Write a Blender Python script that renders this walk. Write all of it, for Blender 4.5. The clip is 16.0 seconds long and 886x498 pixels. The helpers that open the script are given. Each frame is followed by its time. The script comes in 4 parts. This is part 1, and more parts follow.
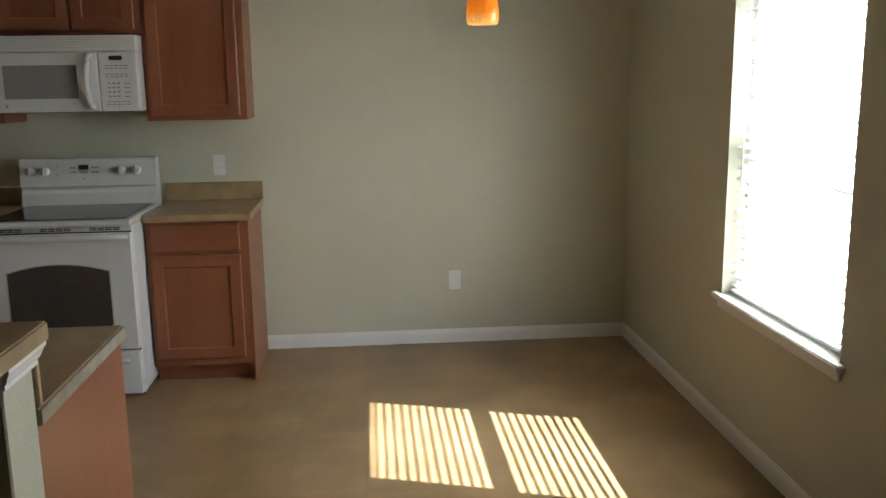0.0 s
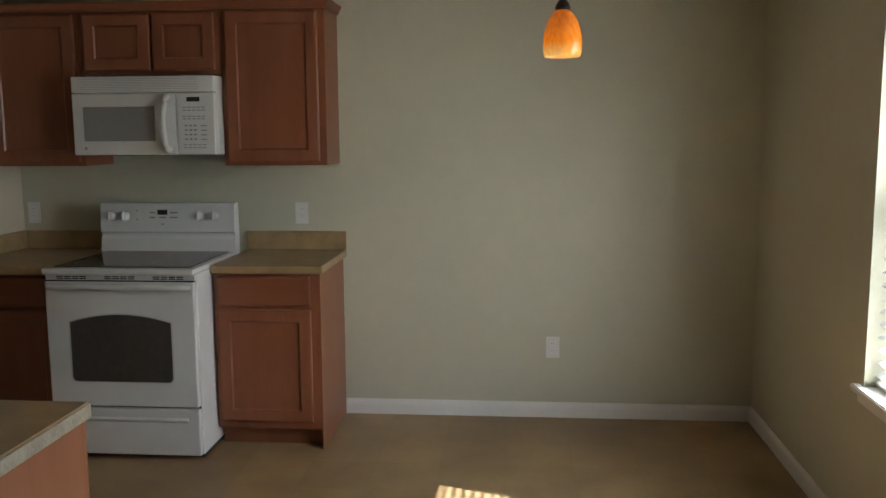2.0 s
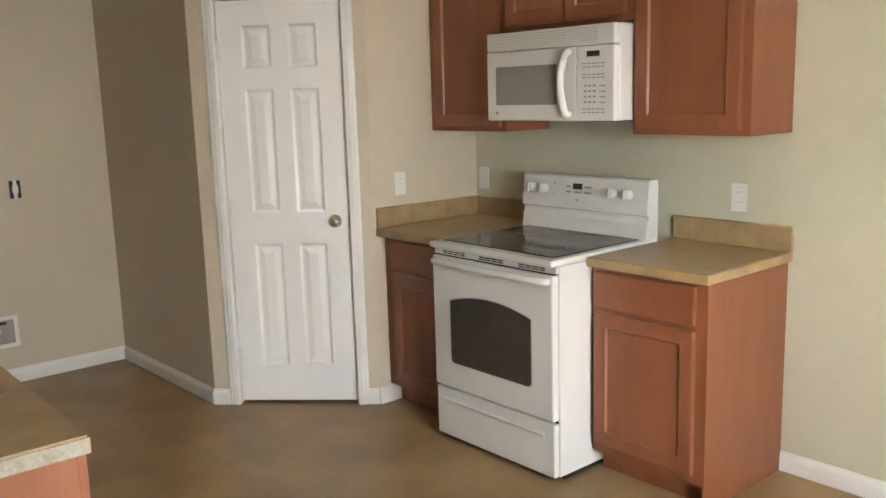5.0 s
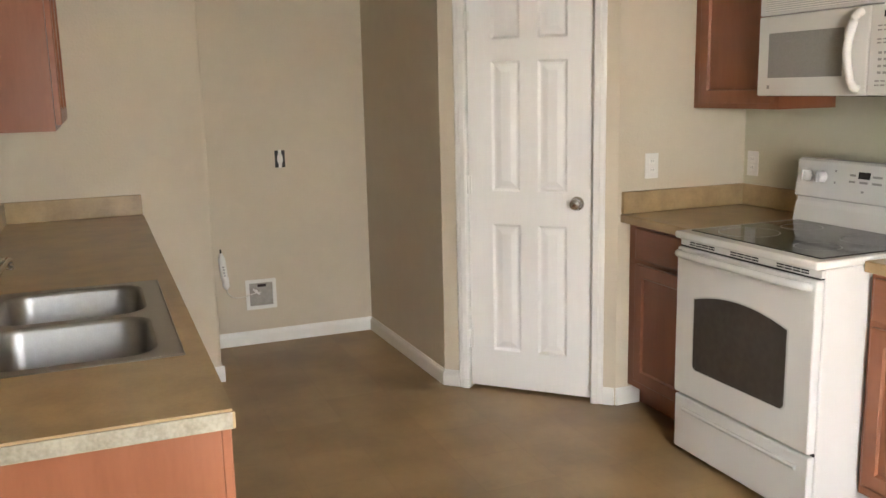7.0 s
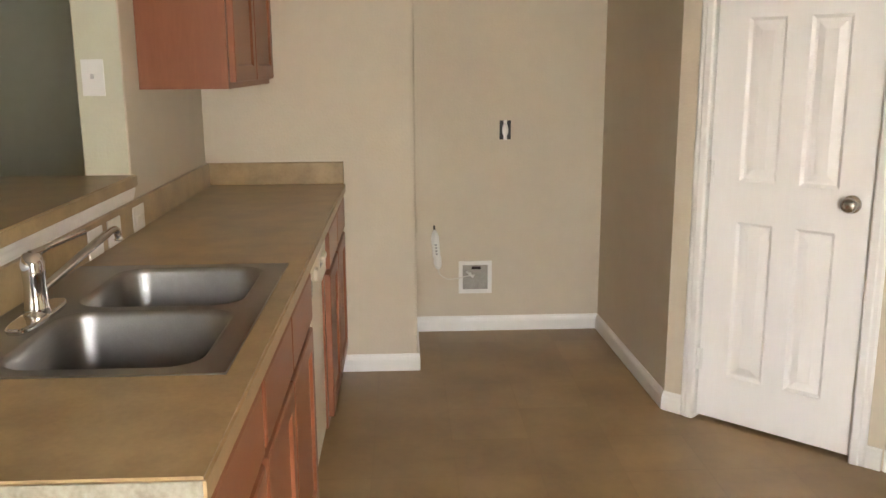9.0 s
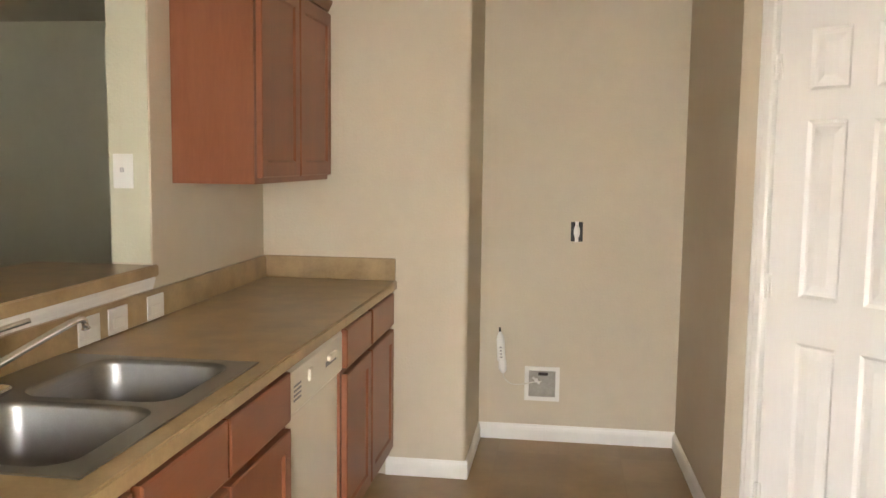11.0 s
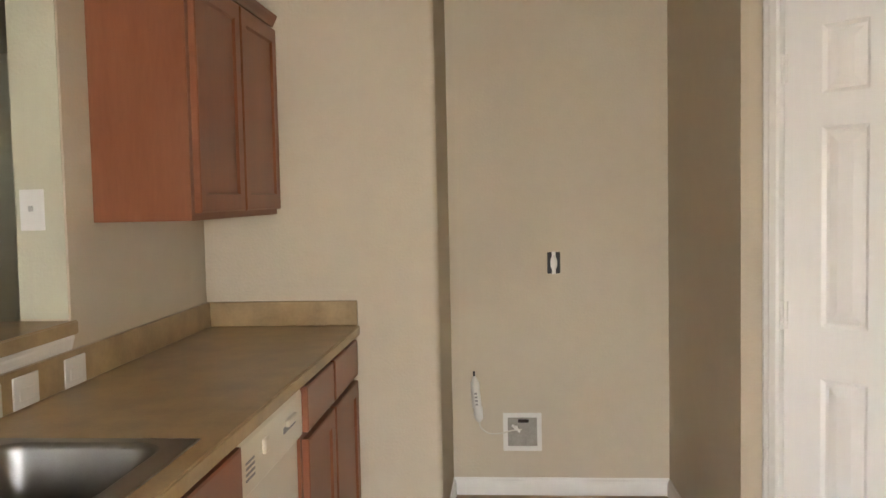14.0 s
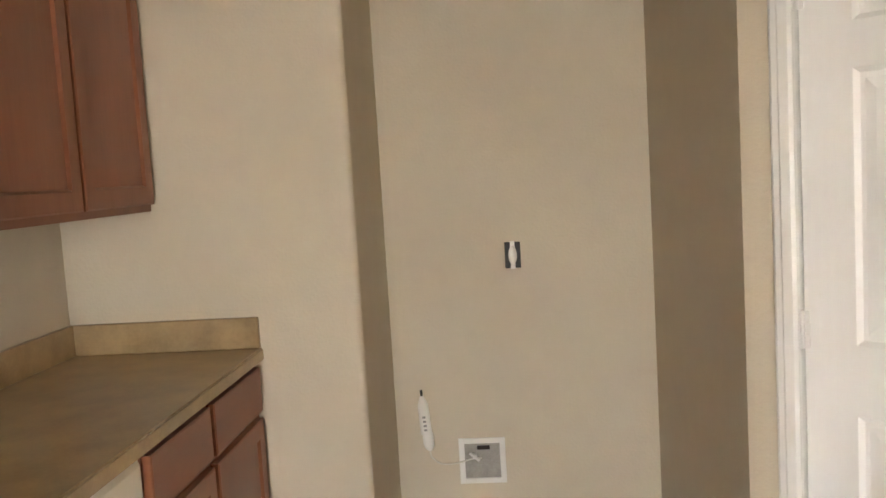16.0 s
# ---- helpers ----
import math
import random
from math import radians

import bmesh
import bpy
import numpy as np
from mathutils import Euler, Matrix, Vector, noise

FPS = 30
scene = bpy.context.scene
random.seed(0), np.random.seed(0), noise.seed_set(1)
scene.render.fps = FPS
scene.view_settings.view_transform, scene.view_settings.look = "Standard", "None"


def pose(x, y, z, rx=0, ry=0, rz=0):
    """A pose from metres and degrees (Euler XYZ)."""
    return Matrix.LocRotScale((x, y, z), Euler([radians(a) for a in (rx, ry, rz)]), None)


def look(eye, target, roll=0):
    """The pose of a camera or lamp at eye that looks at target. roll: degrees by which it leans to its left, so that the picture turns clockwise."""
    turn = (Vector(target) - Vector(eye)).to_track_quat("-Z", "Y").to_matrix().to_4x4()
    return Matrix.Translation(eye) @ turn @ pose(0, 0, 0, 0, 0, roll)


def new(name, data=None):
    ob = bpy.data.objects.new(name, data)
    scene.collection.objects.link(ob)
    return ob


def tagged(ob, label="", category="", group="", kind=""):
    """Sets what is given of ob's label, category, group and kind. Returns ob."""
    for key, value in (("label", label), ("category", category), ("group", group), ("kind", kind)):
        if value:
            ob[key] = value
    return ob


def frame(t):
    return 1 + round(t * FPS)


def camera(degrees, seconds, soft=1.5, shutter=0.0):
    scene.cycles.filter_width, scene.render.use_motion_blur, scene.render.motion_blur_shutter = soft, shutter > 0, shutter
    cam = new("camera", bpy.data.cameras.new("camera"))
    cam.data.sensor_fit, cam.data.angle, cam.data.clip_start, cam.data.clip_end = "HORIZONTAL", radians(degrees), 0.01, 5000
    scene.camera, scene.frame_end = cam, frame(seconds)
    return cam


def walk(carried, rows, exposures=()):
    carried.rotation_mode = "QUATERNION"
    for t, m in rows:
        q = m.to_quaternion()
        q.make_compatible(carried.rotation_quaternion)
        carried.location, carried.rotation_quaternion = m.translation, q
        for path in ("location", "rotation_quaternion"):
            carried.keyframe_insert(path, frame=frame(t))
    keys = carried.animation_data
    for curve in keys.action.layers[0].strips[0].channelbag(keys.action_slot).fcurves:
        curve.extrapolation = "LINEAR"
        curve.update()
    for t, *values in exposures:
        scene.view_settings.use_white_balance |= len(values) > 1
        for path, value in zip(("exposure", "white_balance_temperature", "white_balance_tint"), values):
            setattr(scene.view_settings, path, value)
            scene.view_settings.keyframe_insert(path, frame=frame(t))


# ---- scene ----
cam = camera(54.2, 16.0)
PATH = [
    (0, (0.353, 0.218, 1.564), (0.517, 2.174, 1.185), -0.8),
    (0.5, (0.371, 0.23, 1.554), (0.51, 2.209, 1.305), 0.3),
    (1, (0.374, 0.341, 1.538), (0.479, 2.324, 1.302), 0.5),
    (1.5, (0.521, 0.496, 1.543), (0.517, 2.48, 1.291), 0.1),
    (2, (0.667, 0.713, 1.534), (0.491, 2.687, 1.269), -0.4),
    (2.5, (0.942, 0.932, 1.544), (0.479, 2.856, 1.255), -1.4),
    (3, (1.11, 1.146, 1.598), (0.397, 2.985, 1.266), -2.2),
    (3.5, (1.167, 1.413, 1.515), (0.236, 3.156, 1.206), -2.1),
    (4, (1.25, 1.642, 1.589), (0.114, 3.25, 1.236), -2.1),
    (4.5, (1.358, 1.902, 1.54), (0.01, 3.341, 1.204), -1.8),
    (5, (1.378, 2.085, 1.565), (-0.12, 3.363, 1.212), -1.7),
    (7.5, (1.108, 2.471, 1.478), (-0.76, 3.07, 1.092), -0.6),
    (8, (0.924, 2.547, 1.462), (-0.973, 3.022, 1.043), 0.2),
    (8.5, (0.783, 2.63, 1.442), (-1.142, 2.966, 1.015), 0.3),
    (9, (0.734, 2.872, 1.448), (-1.22, 2.962, 1.031), -0.3),
    (11.5, (0.58, 3.369, 1.475), (-1.388, 3.054, 1.305), 0.8),
    (12, (0.588, 3.353, 1.489), (-1.391, 3.079, 1.41), 1.0),
    (12.5, (0.581, 3.315, 1.472), (-1.405, 3.09, 1.41), 0.6),
    (13, (0.5, 3.295, 1.466), (-1.488, 3.102, 1.376), 0.2),
    (13.5, (0.345, 3.235, 1.442), (-1.646, 3.079, 1.334), -0.5),
    (14, (0.19, 3.233, 1.426), (-1.8, 3.07, 1.305), -1.2),
    (14.5, (0.017, 3.257, 1.415), (-1.968, 3.053, 1.284), -2.1),
    (15, (-0.194, 3.256, 1.411), (-2.173, 3.005, 1.272), -3.1),
    (15.5, (-0.409, 3.287, 1.424), (-2.387, 3.035, 1.264), -3.6),
    (16, (-0.573, 3.414, 1.447), (-2.558, 3.257, 1.264), -3.4),
]
walk(cam, [(t, look(eye, target, roll)) for t, eye, target, roll in PATH],
     exposures=[(0, 2.92, 6000, 6), (1, 2.87, 6000, 6), (1.5, 2.72, 6000, 6), (2, 2.67, 6050, 7), (2.5, 2.85, 6250, 8), (3, 3.45, 6400, 9), (3.5, 3.75, 6450, 9), (4, 3.75, 6500, 10), (5, 4.10, 6500, 10), (7.5, 4.27, 6750, 12), (11.5, 4.65, 6950, 13), (13, 4.28, 6850, 13), (16, 4.44, 6850, 13)])

# ---- world, sun, lamps ----
CEIL, YB, XW, YK = 2.40, 5.295, 1.898, 1.975
world = bpy.data.worlds.new("sky")
scene.world = world
world.use_nodes = True
wn = world.node_tree
sky = wn.nodes.new("ShaderNodeTexSky")
sky.sky_type, sky.sun_disc = "NISHITA", False
SUN = Vector((1.0, -0.33, 1.12))
sky.sun_elevation = math.asin(SUN.normalized().z)
sky.sun_rotation = math.atan2(SUN.x, SUN.y)
wn.links.new(sky.outputs[0], wn.nodes["Background"].inputs[0])
wn.nodes["Background"].inputs[1].default_value = 0.05
sun = new("sun", bpy.data.lights.new("sun", "SUN"))
sun.data.energy, sun.data.angle, sun.data.color = 5.0, radians(0.5), (1.0, 0.98, 0.95)
sun.matrix_world = look(SUN * 10, (0, 0, 0))


def area_lamp(name, eye, target, w, h, watts, colour):
    ob = new(name, bpy.data.lights.new(name, "AREA"))
    ob.data.shape, ob.data.size, ob.data.size_y = "RECTANGLE", w, h
    ob.data.energy, ob.data.color = watts, colour
    ob.matrix_world = look(eye, target)
    return ob


# daylight standing in the dining window
area_lamp("sky_dining_window", (2.14, 3.350, 1.30), (0, 3.350, 1.20), 1.25, 1.45, 7.0, (0.95, 0.98, 1.0))


# ---- materials ----
def material(name, colour, rough=0.6, metal=0.0, noise_scale=6.0, amount=0.12, bump=0.0, bump_scale=150.0, stretch=(1, 1, 1), second=None, coat=0.0, grain=0.45):
    """A principled surface whose colour wanders at two scales, with a fine relief."""
    m = bpy.data.materials.new(name)
    m.use_nodes = True
    nt = m.node_tree
    p = nt.nodes["Principled BSDF"]
    p.inputs["Roughness"].default_value, p.inputs["Metallic"].default_value = rough, metal
    p.inputs["Coat Weight"].default_value = coat
    tc = nt.nodes.new("ShaderNodeTexCoord")
    mp = nt.nodes.new("ShaderNodeMapping")
    mp.inputs["Scale"].default_value = stretch
    nt.links.new(tc.outputs["Object"], mp.inputs[0])
    big, fine = nt.nodes.new("ShaderNodeTexNoise"), nt.nodes.new("ShaderNodeTexNoise")
    big.inputs["Scale"].default_value, fine.inputs["Scale"].default_value = noise_scale, noise_scale * 9
    big.inputs["Detail"].default_value = fine.inputs["Detail"].default_value = 4
    add = nt.nodes.new("ShaderNodeMath")
    add.operation = "MULTIPLY_ADD"
    add.inputs[1].default_value = grain
    nt.links.new(fine.outputs["Fac"], add.inputs[0])
    half = nt.nodes.new("ShaderNodeMath")
    half.operation = "MULTIPLY"
    half.inputs[1].default_value = 1 - grain
    nt.links.new(mp.outputs[0], big.inputs["Vector"])
    nt.links.new(mp.outputs[0], fine.inputs["Vector"])
    nt.links.new(big.outputs["Fac"], half.inputs[0])
    nt.links.new(half.outputs[0], add.inputs[2])
    ramp = nt.nodes.new("ShaderNodeValToRGB")
    second = second or tuple(c * (1 - amount) for c in colour)
    ramp.color_ramp.elements[0].position, ramp.color_ramp.elements[1].position = 0.36, 0.64
    ramp.color_ramp.elements[0].color = (*second, 1)
    ramp.color_ramp.elements[1].color = (*colour, 1)
    nt.links.new(add.outputs[0], ramp.inputs[0])
    nt.links.new(ramp.outputs[0], p.inputs["Base Color"])
    rr = nt.nodes.new("ShaderNodeMapRange")
    rr.inputs["To Min"].default_value, rr.inputs["To Max"].default_value = rough * 0.85, min(1, rough * 1.15)
    nt.links.new(add.outputs[0], rr.inputs[0])
    nt.links.new(rr.outputs[0], p.inputs["Roughness"])
    if bump:
        n = nt.nodes.new("ShaderNodeTexNoise")
        n.inputs["Scale"].default_value, n.inputs["Detail"].default_value = bump_scale, 3
        b = nt.nodes.new("ShaderNodeBump")
        b.inputs["Strength"].default_value, b.inputs["Distance"].default_value = bump, 0.004
        nt.links.new(mp.outputs[0], n.inputs["Vector"])
        nt.links.new(n.outputs["Fac"], b.inputs["Height"])
        nt.links.new(b.outputs[0], p.inputs["Normal"])
    return m


BEIGE = material("beige_wall_paint", (0.605, 0.522, 0.402), 0.75, 0, 1.5, 0.05, 0.35, 90)
SAGE = material("sage_wall_paint", (0.575, 0.55, 0.418), 0.75, 0, 1.5, 0.05, 0.35, 90)
CEILING = material("ceiling_paint", (0.66, 0.60, 0.50), 0.9, 0, 2, 0.05, 0.6, 60)
TRIM = material("white_trim_paint", (0.80, 0.78, 0.74), 0.4, 0, 3, 0.04, 0.05, 60)
DOORWHITE = material("white_door_paint", (0.86, 0.84, 0.81), 0.42, 0, 2, 0.03, 0.12, 120, (4, 4, 0.4))
WOOD = material("red_brown_stained_maple", (0.275, 0.098, 0.046), 0.38, 0, 5, 0.25, 0.06, 40, (2.2, 2.2, 0.35), (0.225, 0.077, 0.034), 0.1, 0.25)
WOODH = material("red_brown_maple_crosswise", (0.275, 0.098, 0.046), 0.38, 0, 5, 0.25, 0.06, 40, (0.35, 2.2, 2.2), (0.225, 0.077, 0.034), 0.1, 0.25)
WOODIN = material("cabinet_edge_dark", (0.13, 0.05, 0.025), 0.6, 0, 5, 0.2, 0, 40, (5, 5, 0.5))
LAMINATE = material("tan_mottled_laminate", (0.42, 0.292, 0.148), 0.33, 0, 9, 0.2, 0.04, 200, (1, 1, 1), (0.30, 0.205, 0.103), 0.1, 0.25)
ENDCAP = material("pale_speckled_laminate", (0.36, 0.33, 0.26), 0.4, 0, 14, 0.2, 0.04, 200, (1, 1, 1), (0.22, 0.20, 0.15), 0.05, 0.5)
ENAMEL = material("white_enamel", (0.70, 0.69, 0.665), 0.22, 0, 2, 0.02, 0.0, 60)
PLASTIC = material("white_plastic", (0.76, 0.74, 0.70), 0.38, 0, 4, 0.03)
BISQUE = material("bisque_dishwasher_enamel", (0.76, 0.70, 0.58), 0.3, 0, 3, 0.03)
GREY = material("pale_grey_vent", (0.48, 0.47, 0.45), 0.45, 0, 4, 0.05)
GREYGLASS = material("grey_screened_glass", (0.34, 0.335, 0.32), 0.18, 0, 300, 0.25)
OVENGLASS = material("smoked_oven_glass", (0.07, 0.06, 0.052), 0.14, 0, 4, 0.2)
BLACKGLASS = material("black_ceramic_cooktop", (0.012, 0.012, 0.012), 0.06, 0, 8, 0.2)
# for black parts, and for shade painted into gaps
BLACK = material("black_parts_and_gap_shade", (0.012, 0.011, 0.010), 0.5, 0, 8, 0.2)
INK = material("grey_print", (0.30, 0.29, 0.28), 0.5, 0, 8, 0.05)
STEEL = material("brushed_stainless", (0.35, 0.345, 0.335), 0.36, 1.0, 4, 0.12, 0.04, 90, (0.6, 8, 8))
CHROME = material("chrome", (0.80, 0.80, 0.80), 0.07, 1.0, 4, 0.03)
NICKEL = material("satin_nickel", (0.56, 0.54, 0.50), 0.26, 1.0, 6, 0.08)
BRONZE = material("dark_bronze", (0.035, 0.025, 0.02), 0.45, 0.6, 6, 0.2)
VINYL = material("white_window_vinyl", (0.78, 0.80, 0.80), 0.4, 0, 4, 0.03)
GREYPLASTER = material("grey_box_interior", (0.40, 0.37, 0.33), 0.7, 0, 20, 0.25)
GRASS = material("dry_grass", (0.30, 0.27, 0.16), 0.95, 0, 1.2, 0.4)
SIDING = material("pale_siding", (0.72, 0.68, 0.60), 0.8, 0, 2, 0.08)


def floor_vinyl():
    """Sheet vinyl printed with square stone tiles laid parallel to the walls."""
    m = material("tan_stone_vinyl", (0.37, 0.243, 0.118), 0.34, 0, 3.0, 0.3, 0.02, 60, (1, 1, 1), (0.26, 0.170, 0.083), 0, 0.15)
    nt = m.node_tree
    p = nt.nodes["Principled BSDF"]
    ramp = next(n for n in nt.nodes if n.type == "VALTORGB")
    tc = next(n for n in nt.nodes if n.type == "TEX_COORD")
    mp = nt.nodes.new("ShaderNodeMapping")
    mp.inputs["Rotation"].default_value = (0, 0, 0)
    br = nt.nodes.new("ShaderNodeTexBrick")
    br.offset = 0
    br.inputs["Scale"].default_value = 1.0
    br.inputs["Brick Width"].default_value = br.inputs["Row Height"].default_value = 0.305
    br.inputs["Mortar Size"].default_value, br.inputs["Mortar Smooth"].default_value = 0.004, 0.6
    br.inputs["Color1"].default_value, br.inputs["Color2"].default_value = (1, 1, 1, 1), (0.88, 0.87, 0.85, 1)
    br.inputs["Mortar"].default_value = (0.88, 0.86, 0.83, 1)
    nt.links.new(tc.outputs["Object"], mp.inputs[0])
    nt.links.new(mp.outputs[0], br.inputs["Vector"])
    mix = nt.nodes.new("ShaderNodeMix")
    mix.data_type, mix.blend_type = "RGBA", "MULTIPLY"
    mix.inputs["Factor"].default_value = 1.0
    nt.links.new(ramp.outputs[0], mix.inputs["A"])
    nt.links.new(br.outputs["Color"], mix.inputs["B"])
    nt.links.new(mix.outputs["Result"], p.inputs["Base Color"])
    return m


FLOOR = floor_vinyl()


def slat_material():
    m = material("white_blind_slat", (0.82, 0.82, 0.80), 0.4, 0, 6, 0.02)
    nt = m.node_tree
    out, p = nt.nodes["Material Output"], nt.nodes["Principled BSDF"]
    tr, mix = nt.nodes.new("ShaderNodeBsdfTranslucent"), nt.nodes.new("ShaderNodeMixShader")
    tr.inputs[0].default_value = (0.8, 0.8, 0.78, 1)
    mix.inputs[0].default_value = 0.06
    nt.links.new(p.outputs[0], mix.inputs[1])
    nt.links.new(tr.outputs[0], mix.inputs[2])
    nt.links.new(mix.outputs[0], out.inputs[0])
    return m


SLAT = slat_material()


def glass_material():
    m = bpy.data.materials.new("window_glass")
    m.use_nodes = True
    p = m.node_tree.nodes["Principled BSDF"]
    p.inputs["Transmission Weight"].default_value, p.inputs["Roughness"].default_value, p.inputs["IOR"].default_value = 1.0, 0.0, 1.02
    return m


GLASS = glass_material()


def amber_material():
    """Mottled amber art glass, lit by the bulb inside it: paler and stronger towards the rim."""
    m = material("amber_art_glass", (0.62, 0.20, 0.02), 0.2, 0, 9, 0.3, 0.05, 60, (1, 1, 0.6), (0.40, 0.09, 0.008))
    nt = m.node_tree
    p = nt.nodes["Principled BSDF"]
    tc = next(n for n in nt.nodes if n.type == "TEX_COORD")
    ramp0 = next(n for n in nt.nodes if n.type == "VALTORGB")
    sep, ramp = nt.nodes.new("ShaderNodeSeparateXYZ"), nt.nodes.new("ShaderNodeValToRGB")
    nt.links.new(tc.outputs["Generated"], sep.inputs[0])
    nt.links.new(sep.outputs["Z"], ramp.inputs[0])
    e = ramp.color_ramp.elements
    e[0].position, e[0].color = 0.0, (1.0, 0.60, 0.16, 1)
    e[1].position, e[1].color = 0.85, (0.42, 0.09, 0.008, 1)
    mid = e.new(0.3)
    mid.color = (0.95, 0.22, 0.008, 1)
    mix = nt.nodes.new("ShaderNodeMix")
    mix.data_type, mix.blend_type = "RGBA", "MIX"
    mix.inputs["Factor"].default_value = 0.12
    nt.links.new(ramp.outputs[0], mix.inputs["A"])
    nt.links.new(ramp0.outputs[0], mix.inputs["B"])
    nt.links.new(mix.outputs["Result"], p.inputs["Emission Color"])
    p.inputs["Emission Strength"].default_value = 0.11
    return m


AMBER = amber_material()
BULB = bpy.data.materials.new("lit_bulb")
BULB.use_nodes = True
BULB.node_tree.nodes["Principled BSDF"].inputs["Emission Color"].default_value = (1.0, 0.78, 0.42, 1)
BULB.node_tree.nodes["Principled BSDF"].inputs["Emission Strength"].default_value = 1.5


# ---- mesh helpers ----
def box(x0, x1, y0, y1, z0, z1, bevel=0.0, bm=None, seg=1):
    bm = bm or bmesh.new()
    r = bmesh.ops.create_cube(bm, size=1)
    bmesh.ops.scale(bm, vec=(x1 - x0, y1 - y0, z1 - z0), verts=r["verts"])
    bmesh.ops.translate(bm, vec=((x0 + x1) / 2, (y0 + y1) / 2, (z0 + z1) / 2), verts=r["verts"])
    if bevel:
        es = list({e for v in r["verts"] for e in v.link_edges})
        bmesh.ops.bevel(bm, geom=es, offset=bevel, segments=seg, affect="EDGES", profile=0.5)
    return bm


def prism(points, z0, z1, bevel=0.0, bm=None):
    """An upright prism over a plan outline."""
    bm = bm or bmesh.new()
    low = [bm.verts.new((x, y, z0)) for x, y in points]
    top = [bm.verts.new((x, y, z1)) for x, y in points]
    fs = [bm.faces.new(low[::-1]), bm.faces.new(top)]
    n = len(points)
    fs += [bm.faces.new((low[i], low[(i + 1) % n], top[(i + 1) % n], top[i])) for i in range(n)]
    bmesh.ops.recalc_face_normals(bm, faces=fs)
    if bevel:
        bmesh.ops.bevel(bm, geom=list({e for f in fs for e in f.edges}), offset=bevel, segments=2, affect="EDGES")
    return bm


def profile_x(points, x0, x1, bm=None):
    """A moulding: an outline in (y, z) drawn along x."""
    bm = bm or bmesh.new()
    a = [bm.verts.new((x0, y, z)) for y, z in points]
    b = [bm.verts.new((x1, y, z)) for y, z in points]
    n = len(points)
    fs = [bm.faces.new(a), bm.faces.new(b[::-1])]
    fs += [bm.faces.new((a[i], b[i], b[(i + 1) % n], a[(i + 1) % n])) for i in range(n)]
    bmesh.ops.recalc_face_normals(bm, faces=fs)
    return bm


def lathe(profile, seg=32, bm=None):
    """A turned body about z from (radius, height) pairs."""
    bm = bm or bmesh.new()
    rings = [[bm.verts.new((r * math.cos(2 * math.pi * i / seg), r * math.sin(2 * math.pi * i / seg), z)) for i in range(seg)] for r, z in profile]
    for a, b in zip(rings, rings[1:]):
        for i in range(seg):
            f = bm.faces.new((a[i], a[(i + 1) % seg], b[(i + 1) % seg], b[i]))
            f.smooth = True
    bmesh.ops.remove_doubles(bm, verts=bm.verts, dist=1e-5)
    bmesh.ops.recalc_face_normals(bm, faces=bm.faces)
    return bm


def tube(points, radius, seg=12, bm=None):
    """A round tube along a line of points."""
    bm = bm or bmesh.new()
    pts = [Vector(p) for p in points]
    rings = []
    for i, p in enumerate(pts):
        d = (pts[min(i + 1, len(pts) - 1)] - pts[max(i - 1, 0)]).normalized()
        u = d.cross(Vector((0, 0, 1)) if abs(d.z) < 0.95 else Vector((1, 0, 0))).normalized()
        w = d.cross(u)
        r = radius[i] if isinstance(radius, (list, tuple)) else radius
        rings.append([bm.verts.new(p + r * (math.cos(2 * math.pi * k / seg) * u + math.sin(2 * math.pi * k / seg) * w)) for k in range(seg)])
    for a, b in zip(rings, rings[1:]):
        for k in range(seg):
            bm.faces.new((a[k], a[(k + 1) % seg], b[(k + 1) % seg], b[k])).smooth = True
    bm.faces.new(rings[0][::-1])
    bm.faces.new(rings[-1])
    bmesh.ops.recalc_face_normals(bm, faces=bm.faces)
    return bm


def arc(points, n=8):
    """A smooth line through given points."""
    p = [Vector(q) for q in points]
    p = [p[0]] + p + [p[-1]]
    out = []
    for i in range(1, len(p) - 2):
        for k in range(n):
            t = k / n
            a, b, c, d = p[i - 1], p[i], p[i + 1], p[i + 2]
            out.append(0.5 * ((2 * b) + (c - a) * t + (2 * a - 5 * b + 4 * c - d) * t * t + (3 * b - a - 3 * c + d) * t ** 3))
    return out + [p[-2]]


def mesh_of(name, bm, mat):
    me = bpy.data.meshes.new(name)
    bm.to_mesh(me)
    bm.free()
    me.materials.append(mat)
    return me


def part(name, bm, mat, parent, label=""):
    ob = new(name, mesh_of(name, bm, mat))
    ob.parent = parent
    return tagged(ob, label)


def thing(name, m, label, category, group=""):
    ob = new(name)
    ob.empty_display_size = 0.1
    ob.matrix_world = m
    return tagged(ob, label, category, group)


def structure(name, bm, mat, label, category=""):
    return tagged(new(name, mesh_of(name, bm, mat)), label, category or name.split("_")[0], "", "structure")


